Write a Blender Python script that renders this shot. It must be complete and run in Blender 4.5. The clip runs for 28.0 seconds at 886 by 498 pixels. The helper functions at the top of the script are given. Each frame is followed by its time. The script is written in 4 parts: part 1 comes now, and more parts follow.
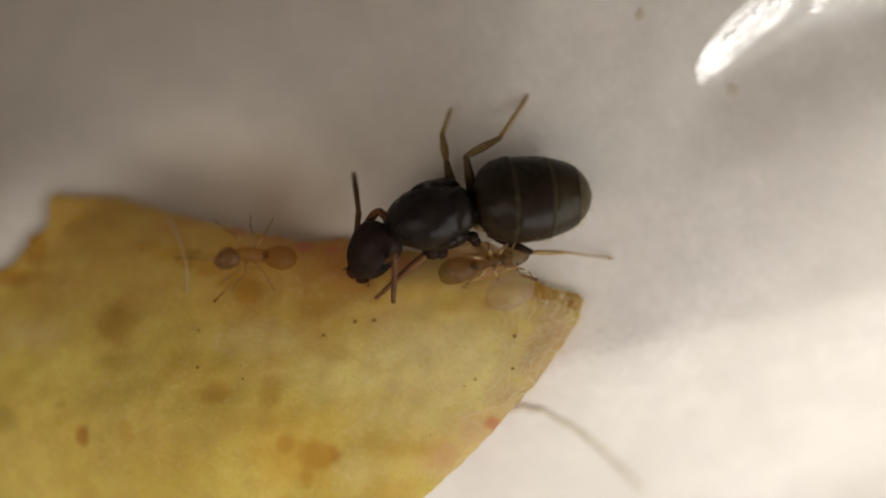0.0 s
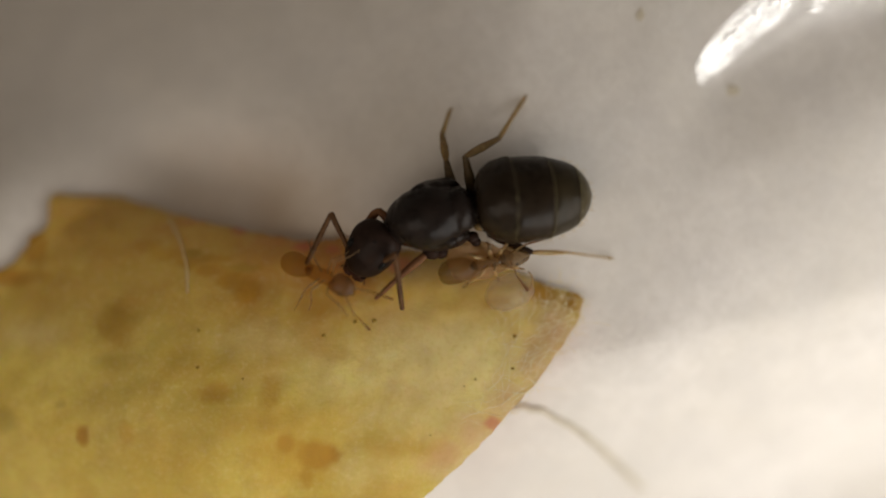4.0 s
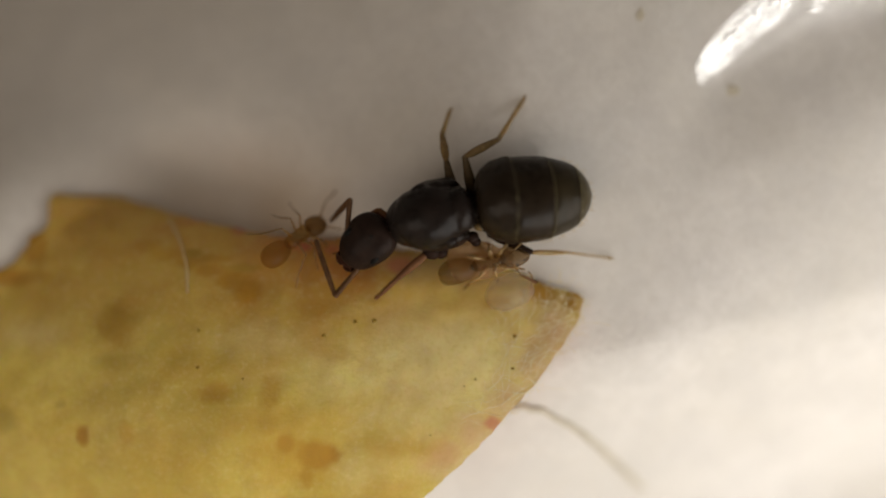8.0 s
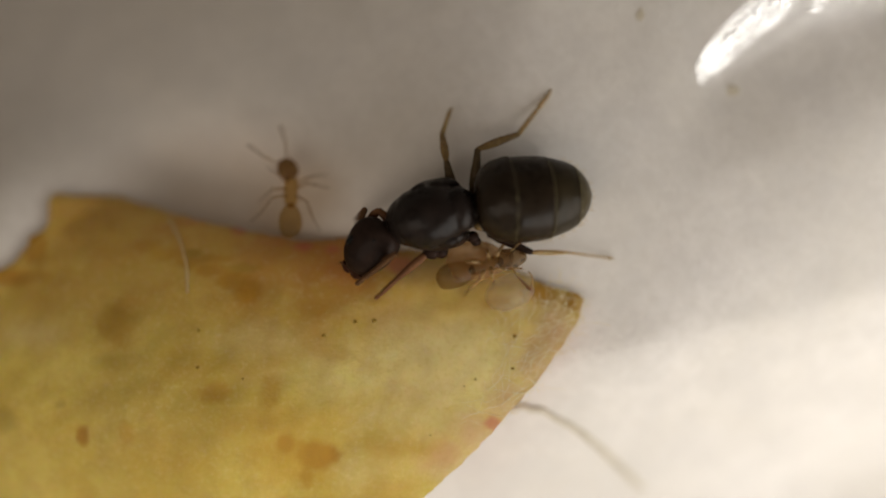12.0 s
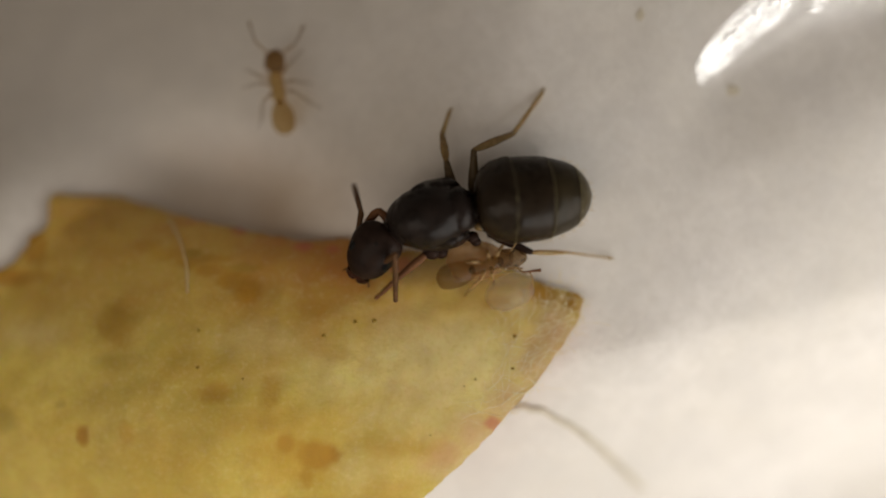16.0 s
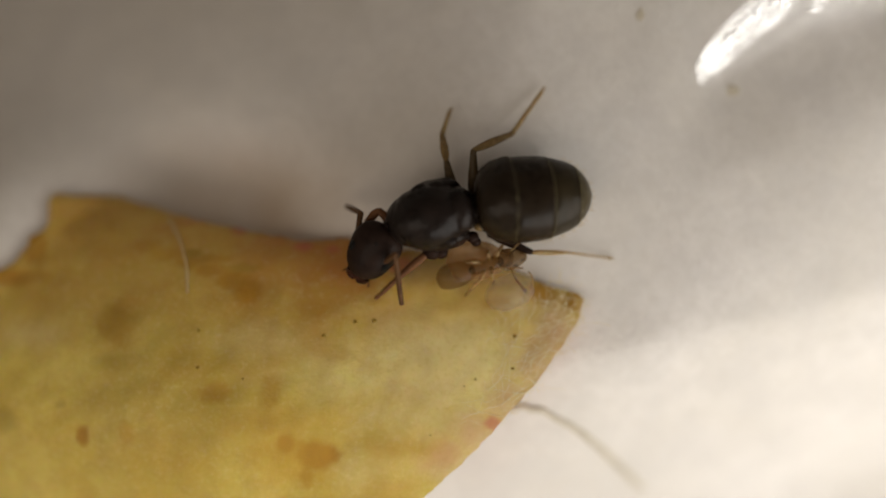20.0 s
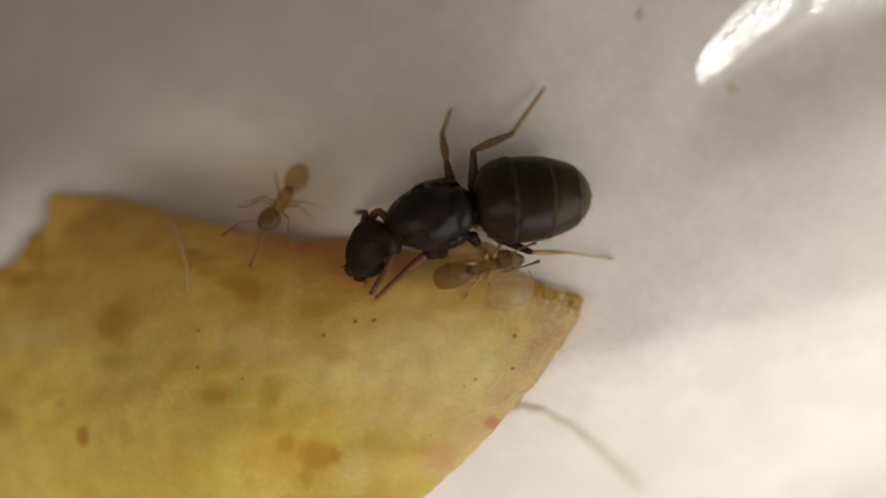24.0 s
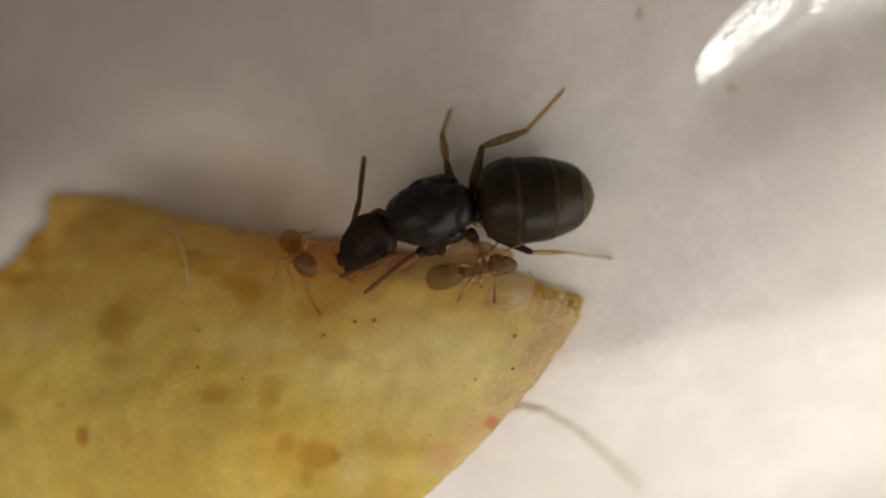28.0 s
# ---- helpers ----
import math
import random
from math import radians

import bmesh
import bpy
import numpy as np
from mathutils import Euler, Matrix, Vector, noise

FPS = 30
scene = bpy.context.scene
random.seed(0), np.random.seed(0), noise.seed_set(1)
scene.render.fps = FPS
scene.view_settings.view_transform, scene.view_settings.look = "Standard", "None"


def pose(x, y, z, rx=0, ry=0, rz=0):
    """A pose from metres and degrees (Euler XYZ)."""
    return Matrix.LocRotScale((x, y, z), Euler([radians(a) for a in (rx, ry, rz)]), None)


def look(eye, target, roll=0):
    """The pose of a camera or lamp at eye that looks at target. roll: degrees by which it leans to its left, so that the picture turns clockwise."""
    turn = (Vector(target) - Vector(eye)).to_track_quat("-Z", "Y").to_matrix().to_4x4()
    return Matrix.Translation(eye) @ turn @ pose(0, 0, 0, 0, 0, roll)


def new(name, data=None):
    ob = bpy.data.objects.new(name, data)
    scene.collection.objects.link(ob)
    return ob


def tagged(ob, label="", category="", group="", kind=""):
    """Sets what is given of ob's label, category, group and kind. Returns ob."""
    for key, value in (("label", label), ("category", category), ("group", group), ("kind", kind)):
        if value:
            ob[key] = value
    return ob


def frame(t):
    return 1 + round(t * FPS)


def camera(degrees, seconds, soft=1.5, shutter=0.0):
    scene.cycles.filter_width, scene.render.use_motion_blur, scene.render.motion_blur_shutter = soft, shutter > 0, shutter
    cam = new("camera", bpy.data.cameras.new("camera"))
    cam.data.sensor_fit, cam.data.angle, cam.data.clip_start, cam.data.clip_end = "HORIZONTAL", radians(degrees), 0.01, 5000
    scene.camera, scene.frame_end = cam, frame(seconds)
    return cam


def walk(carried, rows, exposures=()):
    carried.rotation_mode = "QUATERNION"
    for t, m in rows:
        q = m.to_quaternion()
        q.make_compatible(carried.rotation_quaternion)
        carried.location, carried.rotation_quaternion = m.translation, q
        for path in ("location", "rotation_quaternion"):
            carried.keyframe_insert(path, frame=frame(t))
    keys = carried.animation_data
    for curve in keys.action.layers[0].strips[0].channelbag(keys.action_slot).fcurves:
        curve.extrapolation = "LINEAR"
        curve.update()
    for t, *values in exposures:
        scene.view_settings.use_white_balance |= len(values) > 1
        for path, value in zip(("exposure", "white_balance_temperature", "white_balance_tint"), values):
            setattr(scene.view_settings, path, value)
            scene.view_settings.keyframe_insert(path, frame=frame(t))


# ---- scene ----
# a close-up of a queen ant, two workers, a cocoon and a pupa on a piece of fruit that lies on white tissue
MM = 0.001
cam = camera(40, 28.0, soft=2.0)
cam.data.dof.use_dof = True
cam.data.dof.focus_distance = 42.9 * MM
cam.data.dof.aperture_fstop = 9.5
walk(cam, [(0.0, pose(0, 0, 45.08 * MM)), (28.0, pose(0, 0, 45.08 * MM))], exposures=[(0.0, 0.0), (28.0, 0.0)])

# ---- light: one lamp beside the dish, and a dim room ----
world = bpy.data.worlds.new("room")
scene.world = world
world.use_nodes = True
world.node_tree.nodes["Background"].inputs[0].default_value = (1.0, 0.828, 0.655, 1)
world.node_tree.nodes["Background"].inputs[1].default_value = 0.128


def area_lamp(name, long, wide, energy, colour, eye, target, roll=0):
    data = bpy.data.lights.new(name, "AREA")
    data.shape, data.size, data.size_y = "RECTANGLE", long * MM, wide * MM
    data.energy, data.color = energy, colour
    ob = new(name, data)
    ob.matrix_world = look([v * MM for v in eye], [v * MM for v in target], roll)
    return ob


# a broad soft lamp to one side and a narrow strip of small lights to the other
area_lamp("broad_lamp", 56, 30, 0.0151, (1.0, 0.963, 0.90), (25, -22, 13.5), (4, -4, 0))
area_lamp("strip_lamp", 44, 22, 0.0050, (1.0, 0.87, 0.73), (-21, -20, 36), (0, 0, 1), 70)


# ---- materials ----
def nodes_of(name):
    mat = bpy.data.materials.new(name)
    mat.use_nodes = True
    nt = mat.node_tree
    bsdf = nt.nodes["Principled BSDF"]
    co = nt.nodes.new("ShaderNodeTexCoord")
    mp = nt.nodes.new("ShaderNodeMapping")
    mp.inputs["Scale"].default_value = (1000, 1000, 1000)
    nt.links.new(co.outputs["Object"], mp.inputs["Vector"])
    return mat, nt, bsdf, mp.outputs["Vector"]


def noise_node(nt, vec, scale, detail=4.0, rough=0.55, stretch=None):
    n = nt.nodes.new("ShaderNodeTexNoise")
    n.inputs["Scale"].default_value, n.inputs["Detail"].default_value, n.inputs["Roughness"].default_value = scale, detail, rough
    if stretch:
        m = nt.nodes.new("ShaderNodeMapping")
        m.inputs["Scale"].default_value = stretch
        nt.links.new(vec, m.inputs["Vector"])
        vec = m.outputs["Vector"]
    nt.links.new(vec, n.inputs["Vector"])
    return n.outputs["Fac"]


def ramp(nt, fac, stops):
    r = nt.nodes.new("ShaderNodeValToRGB")
    while len(r.color_ramp.elements) < len(stops):
        r.color_ramp.elements.new(0.5)
    for e, (p, c) in zip(r.color_ramp.elements, stops):
        e.position, e.color = p, (c, c, c, 1) if isinstance(c, float) else (*c, 1)
    nt.links.new(fac, r.inputs["Fac"])
    return r.outputs["Color"]


def mixed(nt, fac, a, b, blend="MIX"):
    m = nt.nodes.new("ShaderNodeMix")
    m.data_type, m.blend_type = "RGBA", blend
    for socket, v in ((m.inputs["Factor"], fac), (m.inputs["A"], a), (m.inputs["B"], b)):
        if isinstance(v, (int, float)):
            socket.default_value = v
        elif isinstance(v, tuple):
            socket.default_value = (*v, 1)
        else:
            nt.links.new(v, socket)
    return m.outputs["Result"]


def relief(nt, bsdf, height, distance, strength=1.0):
    b = nt.nodes.new("ShaderNodeBump")
    b.inputs["Distance"].default_value, b.inputs["Strength"].default_value = distance * MM, strength
    nt.links.new(height, b.inputs["Height"])
    nt.links.new(b.outputs["Normal"], bsdf.inputs["Normal"])


def attribute(nt, name):
    a = nt.nodes.new("ShaderNodeAttribute")
    a.attribute_name = name
    return a.outputs["Fac"]


def see_through(mat, nt, bsdf, share, tint):
    """Let a share of the light pass straight through, tinted."""
    t = nt.nodes.new("ShaderNodeBsdfTransparent")
    t.inputs["Color"].default_value = (*tint, 1)
    m = nt.nodes.new("ShaderNodeMixShader")
    m.inputs["Fac"].default_value = share
    nt.links.new(bsdf.outputs[0], m.inputs[1])
    nt.links.new(t.outputs[0], m.inputs[2])
    nt.links.new(m.outputs[0], nt.nodes["Material Output"].inputs["Surface"])


def shell(name, dark, light, rough, gloss, coat=0.10):
    """Hard cuticle: fine punctures over a slightly uneven surface."""
    mat, nt, b, vec = nodes_of(name)
    tone = noise_node(nt, vec, 1.8, 5.0)
    nt.links.new(ramp(nt, tone, [(0.3, dark), (0.7, light)]), b.inputs["Base Color"])
    fine = noise_node(nt, vec, 13.0, 4.0)
    wave = noise_node(nt, vec, 2.4, 2.0)
    nt.links.new(ramp(nt, tone, [(0.25, rough - 0.06), (0.75, rough + 0.1)]), b.inputs["Roughness"])
    b.inputs["Specular IOR Level"].default_value = gloss
    b.inputs["Coat Weight"].default_value = coat
    b.inputs["Coat Roughness"].default_value = 0.07
    first = nt.nodes.new("ShaderNodeBump")
    first.inputs["Distance"].default_value = 0.05 * MM
    nt.links.new(wave, first.inputs["Height"])
    second = nt.nodes.new("ShaderNodeBump")
    second.inputs["Distance"].default_value = 0.011 * MM
    nt.links.new(fine, second.inputs["Height"])
    nt.links.new(first.outputs["Normal"], second.inputs["Normal"])
    nt.links.new(second.outputs["Normal"], b.inputs["Normal"])
    return mat


def simple(name, dark, light, scale, rough, bump=0.01, sss=0.0, radius=(0.4, 0.25, 0.12), bump_scale=None, coat=0.0, share=0.0, tint=(1, 0.8, 0.5), detail=5.0, gloss=0.5):
    mat, nt, b, vec = nodes_of(name)
    f = noise_node(nt, vec, scale, detail)
    nt.links.new(ramp(nt, f, [(0.3, dark), (0.7, light)]), b.inputs["Base Color"])
    g = noise_node(nt, vec, bump_scale or scale * 4, 3.0)
    nt.links.new(ramp(nt, g, [(0.2, max(0.0, rough - 0.12)), (0.8, min(1.0, rough + 0.12))]), b.inputs["Roughness"])
    relief(nt, b, g, bump)
    if sss:
        b.inputs["Subsurface Weight"].default_value = sss
        b.inputs["Subsurface Radius"].default_value = radius
        b.inputs["Subsurface Scale"].default_value = MM
    b.inputs["Coat Weight"].default_value = coat
    b.inputs["Specular IOR Level"].default_value = gloss
    if share:
        see_through(mat, nt, b, share, tint)
    return mat


def tissue_material():
    mat, nt, b, vec = nodes_of("tissue")
    big = noise_node(nt, vec, 0.16, 3.0)
    fine = noise_node(nt, vec, 2.6, 6.0, 0.62)
    fibre = noise_node(nt, vec, 3.0, 5.0, 0.6, (3.5, 0.6, 1))
    c = mixed(nt, ramp(nt, big, [(0.3, 0.0), (0.7, 1.0)]), (0.72, 0.685, 0.635), (0.83, 0.797, 0.767))
    smudge = noise_node(nt, vec, 0.55, 4.0, 0.6)
    c = mixed(nt, ramp(nt, smudge, [(0.36, 0.5), (0.6, 0.0)]), c, (0.66, 0.635, 0.61))
    c = mixed(nt, ramp(nt, fine, [(0.35, 0.3), (0.6, 0.0)]), c, (0.62, 0.58, 0.53))
    c = mixed(nt, attribute(nt, "edge_brown"), c, (0.60, 0.475, 0.35))
    nt.links.new(c, b.inputs["Base Color"])
    b.inputs["Roughness"].default_value = 0.9
    b.inputs["Specular IOR Level"].default_value = 0.2
    relief(nt, b, mixed(nt, 0.5, fine, fibre), 0.10, 0.55)
    return mat


def fruit_material():
    mat, nt, b, vec = nodes_of("fruit_flesh")
    big = noise_node(nt, vec, 0.35, 4.0, 0.6)
    mid = noise_node(nt, vec, 1.1, 5.0, 0.6)
    fine = noise_node(nt, vec, 6.0, 5.0, 0.6)
    c = mixed(nt, ramp(nt, big, [(0.32, 0.0), (0.68, 1.0)]), (0.66, 0.49, 0.085), (0.80, 0.665, 0.175))
    c = mixed(nt, ramp(nt, mid, [(0.36, 0.42), (0.56, 0.0)]), c, (0.54, 0.345, 0.07))
    c = mixed(nt, ramp(nt, fine, [(0.50, 0.0), (0.78, 0.35)]), c, (0.82, 0.69, 0.30))
    vast = noise_node(nt, vec, 0.13, 3.0, 0.5)
    c = mixed(nt, ramp(nt, vast, [(0.38, 0.45), (0.6, 0.0)]), c, (0.42, 0.29, 0.06))
    c = mixed(nt, attribute(nt, "rind"), c, (0.50, 0.215, 0.055))
    c = mixed(nt, attribute(nt, "pale"), c, (0.82, 0.72, 0.40))
    c = mixed(nt, attribute(nt, "peach"), c, (0.70, 0.545, 0.29))
    dry = noise_node(nt, vec, 5.0, 5.0, 0.65)
    c = mixed(nt, ramp(nt, dry, [(0.52, 0.0), (0.7, 0.2)]), c, (0.86, 0.77, 0.44))
    c = mixed(nt, ramp(nt, dry, [(0.34, 0.25), (0.46, 0.0)]), c, (0.54, 0.39, 0.085))
    bruise = mixed(nt, ramp(nt, noise_node(nt, vec, 0.9, 3.0, 0.5), [(0.3, 0.0), (0.7, 1.0)]), (0.33, 0.155, 0.017), (0.53, 0.285, 0.028))
    c = mixed(nt, attribute(nt, "stain"), c, bruise)
    c = mixed(nt, attribute(nt, "orange"), c, (0.62, 0.385, 0.055))
    c = mixed(nt, attribute(nt, "green"), c, (0.38, 0.275, 0.05))
    c = mixed(nt, attribute(nt, "blush"), c, (0.54, 0.145, 0.095))
    nt.links.new(c, b.inputs["Base Color"])
    b.inputs["Roughness"].default_value = 0.42
    b.inputs["Specular IOR Level"].default_value = 0.22
    b.inputs["Subsurface Weight"].default_value = 0.5
    b.inputs["Subsurface Radius"].default_value = (0.9, 0.55, 0.15)
    b.inputs["Subsurface Scale"].default_value = MM
    grain = noise_node(nt, vec, 14.0, 3.0, 0.6)
    relief(nt, b, mixed(nt, 0.22, mixed(nt, 0.5, mid, fine), grain), 0.09, 0.7)
    return mat


def film_material():
    mat, nt, b, vec = nodes_of("clear_film")
    nt.nodes.remove(b)
    shine = nt.nodes.new("ShaderNodeBsdfGlossy")
    shine.inputs["Roughness"].default_value = 0.22
    clear = nt.nodes.new("ShaderNodeBsdfTransparent")
    mix = nt.nodes.new("ShaderNodeMixShader")
    nt.links.new(attribute(nt, "gloss"), mix.inputs["Fac"])
    bump = nt.nodes.new("ShaderNodeBump")
    bump.inputs["Distance"].default_value = 0.028 * MM
    nt.links.new(noise_node(nt, vec, 8.0, 5.0, 0.65), bump.inputs["Height"])
    nt.links.new(bump.outputs["Normal"], shine.inputs["Normal"])
    nt.links.new(clear.outputs[0], mix.inputs[1])
    nt.links.new(shine.outputs[0], mix.inputs[2])
    nt.links.new(mix.outputs[0], nt.nodes["Material Output"].inputs["Surface"])
    return mat


TISSUE = tissue_material()
FRUIT = fruit_material()
SKIN = simple("fruit_skin", (0.30, 0.07, 0.04), (0.50, 0.28, 0.10), 0.9, 0.45, 0.02, 0.3)
CHITIN = shell("black_chitin", (0.009, 0.0066, 0.0056), (0.020, 0.0138, 0.0115), 0.27, 0.085)
MATT = shell("matt_black_chitin", (0.0125, 0.0075, 0.0058), (0.028, 0.0165, 0.0122), 0.44, 0.05, 0.04)
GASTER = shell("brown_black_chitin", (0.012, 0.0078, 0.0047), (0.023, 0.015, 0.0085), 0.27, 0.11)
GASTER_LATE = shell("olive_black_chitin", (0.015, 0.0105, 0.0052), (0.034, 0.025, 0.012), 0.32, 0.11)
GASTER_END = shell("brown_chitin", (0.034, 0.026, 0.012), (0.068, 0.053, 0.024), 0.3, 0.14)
BAND = simple("pale_band", (0.22, 0.185, 0.085), (0.34, 0.29, 0.145), 5.0, 0.45, 0.005)
FEMUR = simple("dark_leg", (0.058, 0.038, 0.016), (0.115, 0.076, 0.034), 4.0, 0.4, 0.005, gloss=0.22)
TIBIA = simple("brown_leg", (0.14, 0.092, 0.036), (0.25, 0.165, 0.068), 4.0, 0.45, 0.006, 0.3, gloss=0.22)
TARSUS = simple("amber_leg", (0.27, 0.185, 0.08), (0.43, 0.31, 0.15), 6.0, 0.5, 0.006, 0.3, share=0.25, tint=(0.95, 0.85, 0.6), gloss=0.22)
FEELER = simple("antenna_brown", (0.066, 0.032, 0.014), (0.125, 0.063, 0.028), 5.0, 0.5, 0.008, gloss=0.12)
SHIN = simple("front_leg_brown", (0.10, 0.043, 0.019), (0.185, 0.084, 0.037), 5.0, 0.5, 0.006, gloss=0.1)
COXA = simple("dark_coxa", (0.013, 0.007, 0.005), (0.028, 0.014, 0.009), 5.0, 0.5, 0.006, gloss=0.08)
JAW = simple("red_brown_jaw", (0.024, 0.0095, 0.0065), (0.05, 0.019, 0.012), 5.0, 0.4, 0.006, gloss=0.1)
EYE = simple("black_eye", (0.004, 0.004, 0.004), (0.012, 0.012, 0.012), 30.0, 0.3, 0.004, gloss=0.08)
AMBER = simple("amber_body", (0.13, 0.085, 0.032), (0.22, 0.15, 0.062), 2.5, 0.33, 0.006, 0.3, share=0.84, tint=(0.92, 0.79, 0.53))
OLIVE = simple("olive_gaster", (0.08, 0.056, 0.021), (0.14, 0.10, 0.042), 2.5, 0.3, 0.006, 0.3, share=0.84, tint=(0.91, 0.79, 0.56))
TAN = simple("brown_body", (0.175, 0.125, 0.057), (0.28, 0.205, 0.098), 2.5, 0.24, 0.014, 0.2, share=0.86, tint=(0.75, 0.67, 0.55), bump_scale=5, gloss=1.0)
BROWN_LEG = simple("brown_shin", (0.15, 0.088, 0.038), (0.26, 0.16, 0.07), 5.0, 0.4, 0.005, share=0.5, tint=(0.95, 0.8, 0.55))
AMBER_HEAD = simple("brown_head", (0.10, 0.055, 0.022), (0.18, 0.105, 0.043), 3.0, 0.32, 0.006, 0.2, share=0.58, tint=(0.79, 0.62, 0.38))
TAN_HEAD = simple("dark_tan_head", (0.11, 0.072, 0.034), (0.19, 0.128, 0.063), 4.0, 0.35, 0.012, 0.2, share=0.62, tint=(0.76, 0.64, 0.48), gloss=0.4)
AMBER_LEG = simple("pale_leg", (0.24, 0.145, 0.055), (0.38, 0.25, 0.11), 5.0, 0.4, 0.005, 0.3, share=0.5, tint=(0.95, 0.8, 0.55))
PALE_SHIN = simple("honey_leg", (0.34, 0.22, 0.09), (0.52, 0.37, 0.18), 5.0, 0.3, 0.005, 0.3, share=0.4, tint=(0.95, 0.82, 0.6), gloss=0.8)
SILK = simple("cocoon_silk", (0.44, 0.395, 0.30), (0.60, 0.545, 0.44), 2.5, 0.35, 0.02, 0.4, share=0.77, tint=(0.96, 0.92, 0.84), gloss=0.35)
GRUB = simple("tan_pupa", (0.42, 0.27, 0.14), (0.58, 0.40, 0.23), 2.0, 0.5, 0.02, 0.4, share=0.62, tint=(0.93, 0.82, 0.66), gloss=0.15)
TAN_SPOT = simple("tan_spot", (0.56, 0.50, 0.39), (0.65, 0.59, 0.48), 2.0, 0.8, 0.01)
STRAW = simple("straw_thread", (0.62, 0.465, 0.22), (0.73, 0.575, 0.31), 3.0, 0.6, 0.004, share=0.2, tint=(1, 0.85, 0.55))
THREAD = simple("pale_thread", (0.52, 0.47, 0.37), (0.66, 0.60, 0.49), 3.0, 0.6, 0.004)
GOLD_HAIR = simple("straw_fibre", (0.86, 0.75, 0.45), (0.93, 0.85, 0.62), 2.0, 0.45, 0.002, share=0.12, tint=(1, 0.97, 0.9), gloss=0.5)
LINT = simple("grey_lint", (0.72, 0.69, 0.65), (0.84, 0.82, 0.78), 2.0, 0.7, 0.003)
SPECK = simple("dark_speck", (0.22, 0.14, 0.025), (0.32, 0.21, 0.045), 8.0, 0.8, 0.01, gloss=0.05)
PLASTIC = film_material()
CREASE_GLINT = simple("crease_glint", (0.80, 0.79, 0.76), (0.88, 0.87, 0.84), 3.0, 0.25, 0.01, share=0.5, tint=(1, 1, 1), gloss=0.8)
DISH = simple("white_plastic", (0.62, 0.6, 0.56), (0.7, 0.68, 0.64), 0.3, 0.4, 0.01)


# ---- mesh tools, all in millimetres ----
def mesh_of(name, verts, faces, mat, smooth=True):
    me = bpy.data.meshes.new(name)
    me.from_pydata([(x * MM, y * MM, z * MM) for x, y, z in verts], [], faces)
    me.materials.append(mat)
    if smooth:
        me.polygons.foreach_set("use_smooth", [True] * len(me.polygons))
    me.update()
    return me


def part(name, shape, mat, parent, label="", at=None):
    ob = new(name, mesh_of(name, *shape, mat))
    ob.parent = parent
    if at is not None:
        ob.matrix_basis = at
    return tagged(ob, label)


def mm(x, y, z=0.0, rx=0.0, ry=0.0, rz=0.0):
    return pose(x * MM, y * MM, z * MM, rx, ry, rz)


def merge(*shapes):
    verts, faces = [], []
    for v, f in shapes:
        k = len(verts)
        verts += list(v)
        faces += [tuple(i + k for i in q) for q in f]
    return verts, faces


def moved(shape, m):
    return [tuple(m @ Vector(v)) for v in shape[0]], shape[1]


def lump(centre, rx, ry, rz, taper=0.0, square=2.0, flat=1.0, rough=0.0, seed=0.0, n=28, rings=18, bend=0.0):
    """A rounded body along x; taper > 0 makes its front narrower, flat < 1 flattens its underside."""
    verts, faces = [], []
    for i in range(rings + 1):
        u = -math.cos(math.pi * i / rings)
        r = max(0.0, 1 - abs(u) ** square) ** (1 / square)
        w = 1 - taper * u
        for j in range(n):
            a = 2 * math.pi * j / n
            y, z = math.cos(a) * r * w * ry, math.sin(a) * r * rz * (1 - 0.5 * taper * u)
            if z < 0:
                z *= flat
            p = Vector((u * rx, y, z + bend * u * u))
            if rough:
                p *= 1 + rough * noise.noise(p * 2.2 + Vector((seed, seed, 0)))
            verts.append((centre[0] + p.x, centre[1] + p.y, centre[2] + p.z))
    for i in range(rings):
        for j in range(n):
            k = (j + 1) % n
            faces.append((i * n + j, i * n + k, (i + 1) * n + k, (i + 1) * n + j))
    return verts, faces


def tube(points, radii, n=10, flat=1.0):
    """A closed tube through points with a radius at each."""
    pts = [Vector(p) for p in points]
    verts, faces = [], []
    for i, p in enumerate(pts):
        d = (pts[min(i + 1, len(pts) - 1)] - pts[max(i - 1, 0)]).normalized()
        side = d.cross(Vector((0, 0, 1)))
        side = side.normalized() if side.length > 1e-3 else Vector((0, 1, 0))
        up = side.cross(d).normalized()
        for j in range(n):
            a = 2 * math.pi * j / n
            verts.append(tuple(p + side * math.cos(a) * radii[i] + up * math.sin(a) * radii[i] * flat))
    for i in range(len(pts) - 1):
        for j in range(n):
            k = (j + 1) % n
            faces.append((i * n + j, i * n + k, (i + 1) * n + k, (i + 1) * n + j))
    faces.append(tuple(range(n)))
    faces.append(tuple((len(pts) - 1) * n + j for j in reversed(range(n))))
    return verts, faces


def segment(length, profile, n=10, sag=0.0, flat=1.0):
    """One limb segment along +x from the origin; profile: radii at even steps; the ends are rounded."""
    m = len(profile) - 1
    steps = [(0.0 - 0.5 * profile[0], 0.4 * profile[0])]
    for i in range(m * 3 + 1):
        u = i / (m * 3)
        k = min(int(u * m), m - 1)
        w = u * m - k
        w = w * w * (3 - 2 * w)
        steps.append((u * length, profile[k] * (1 - w) + profile[k + 1] * w))
    steps.append((length + 0.5 * profile[-1], 0.4 * profile[-1]))
    return tube([(x, 0, sag * math.sin(math.pi * min(1, max(0, x / length)))) for x, r in steps], [r for x, r in steps], n, flat)


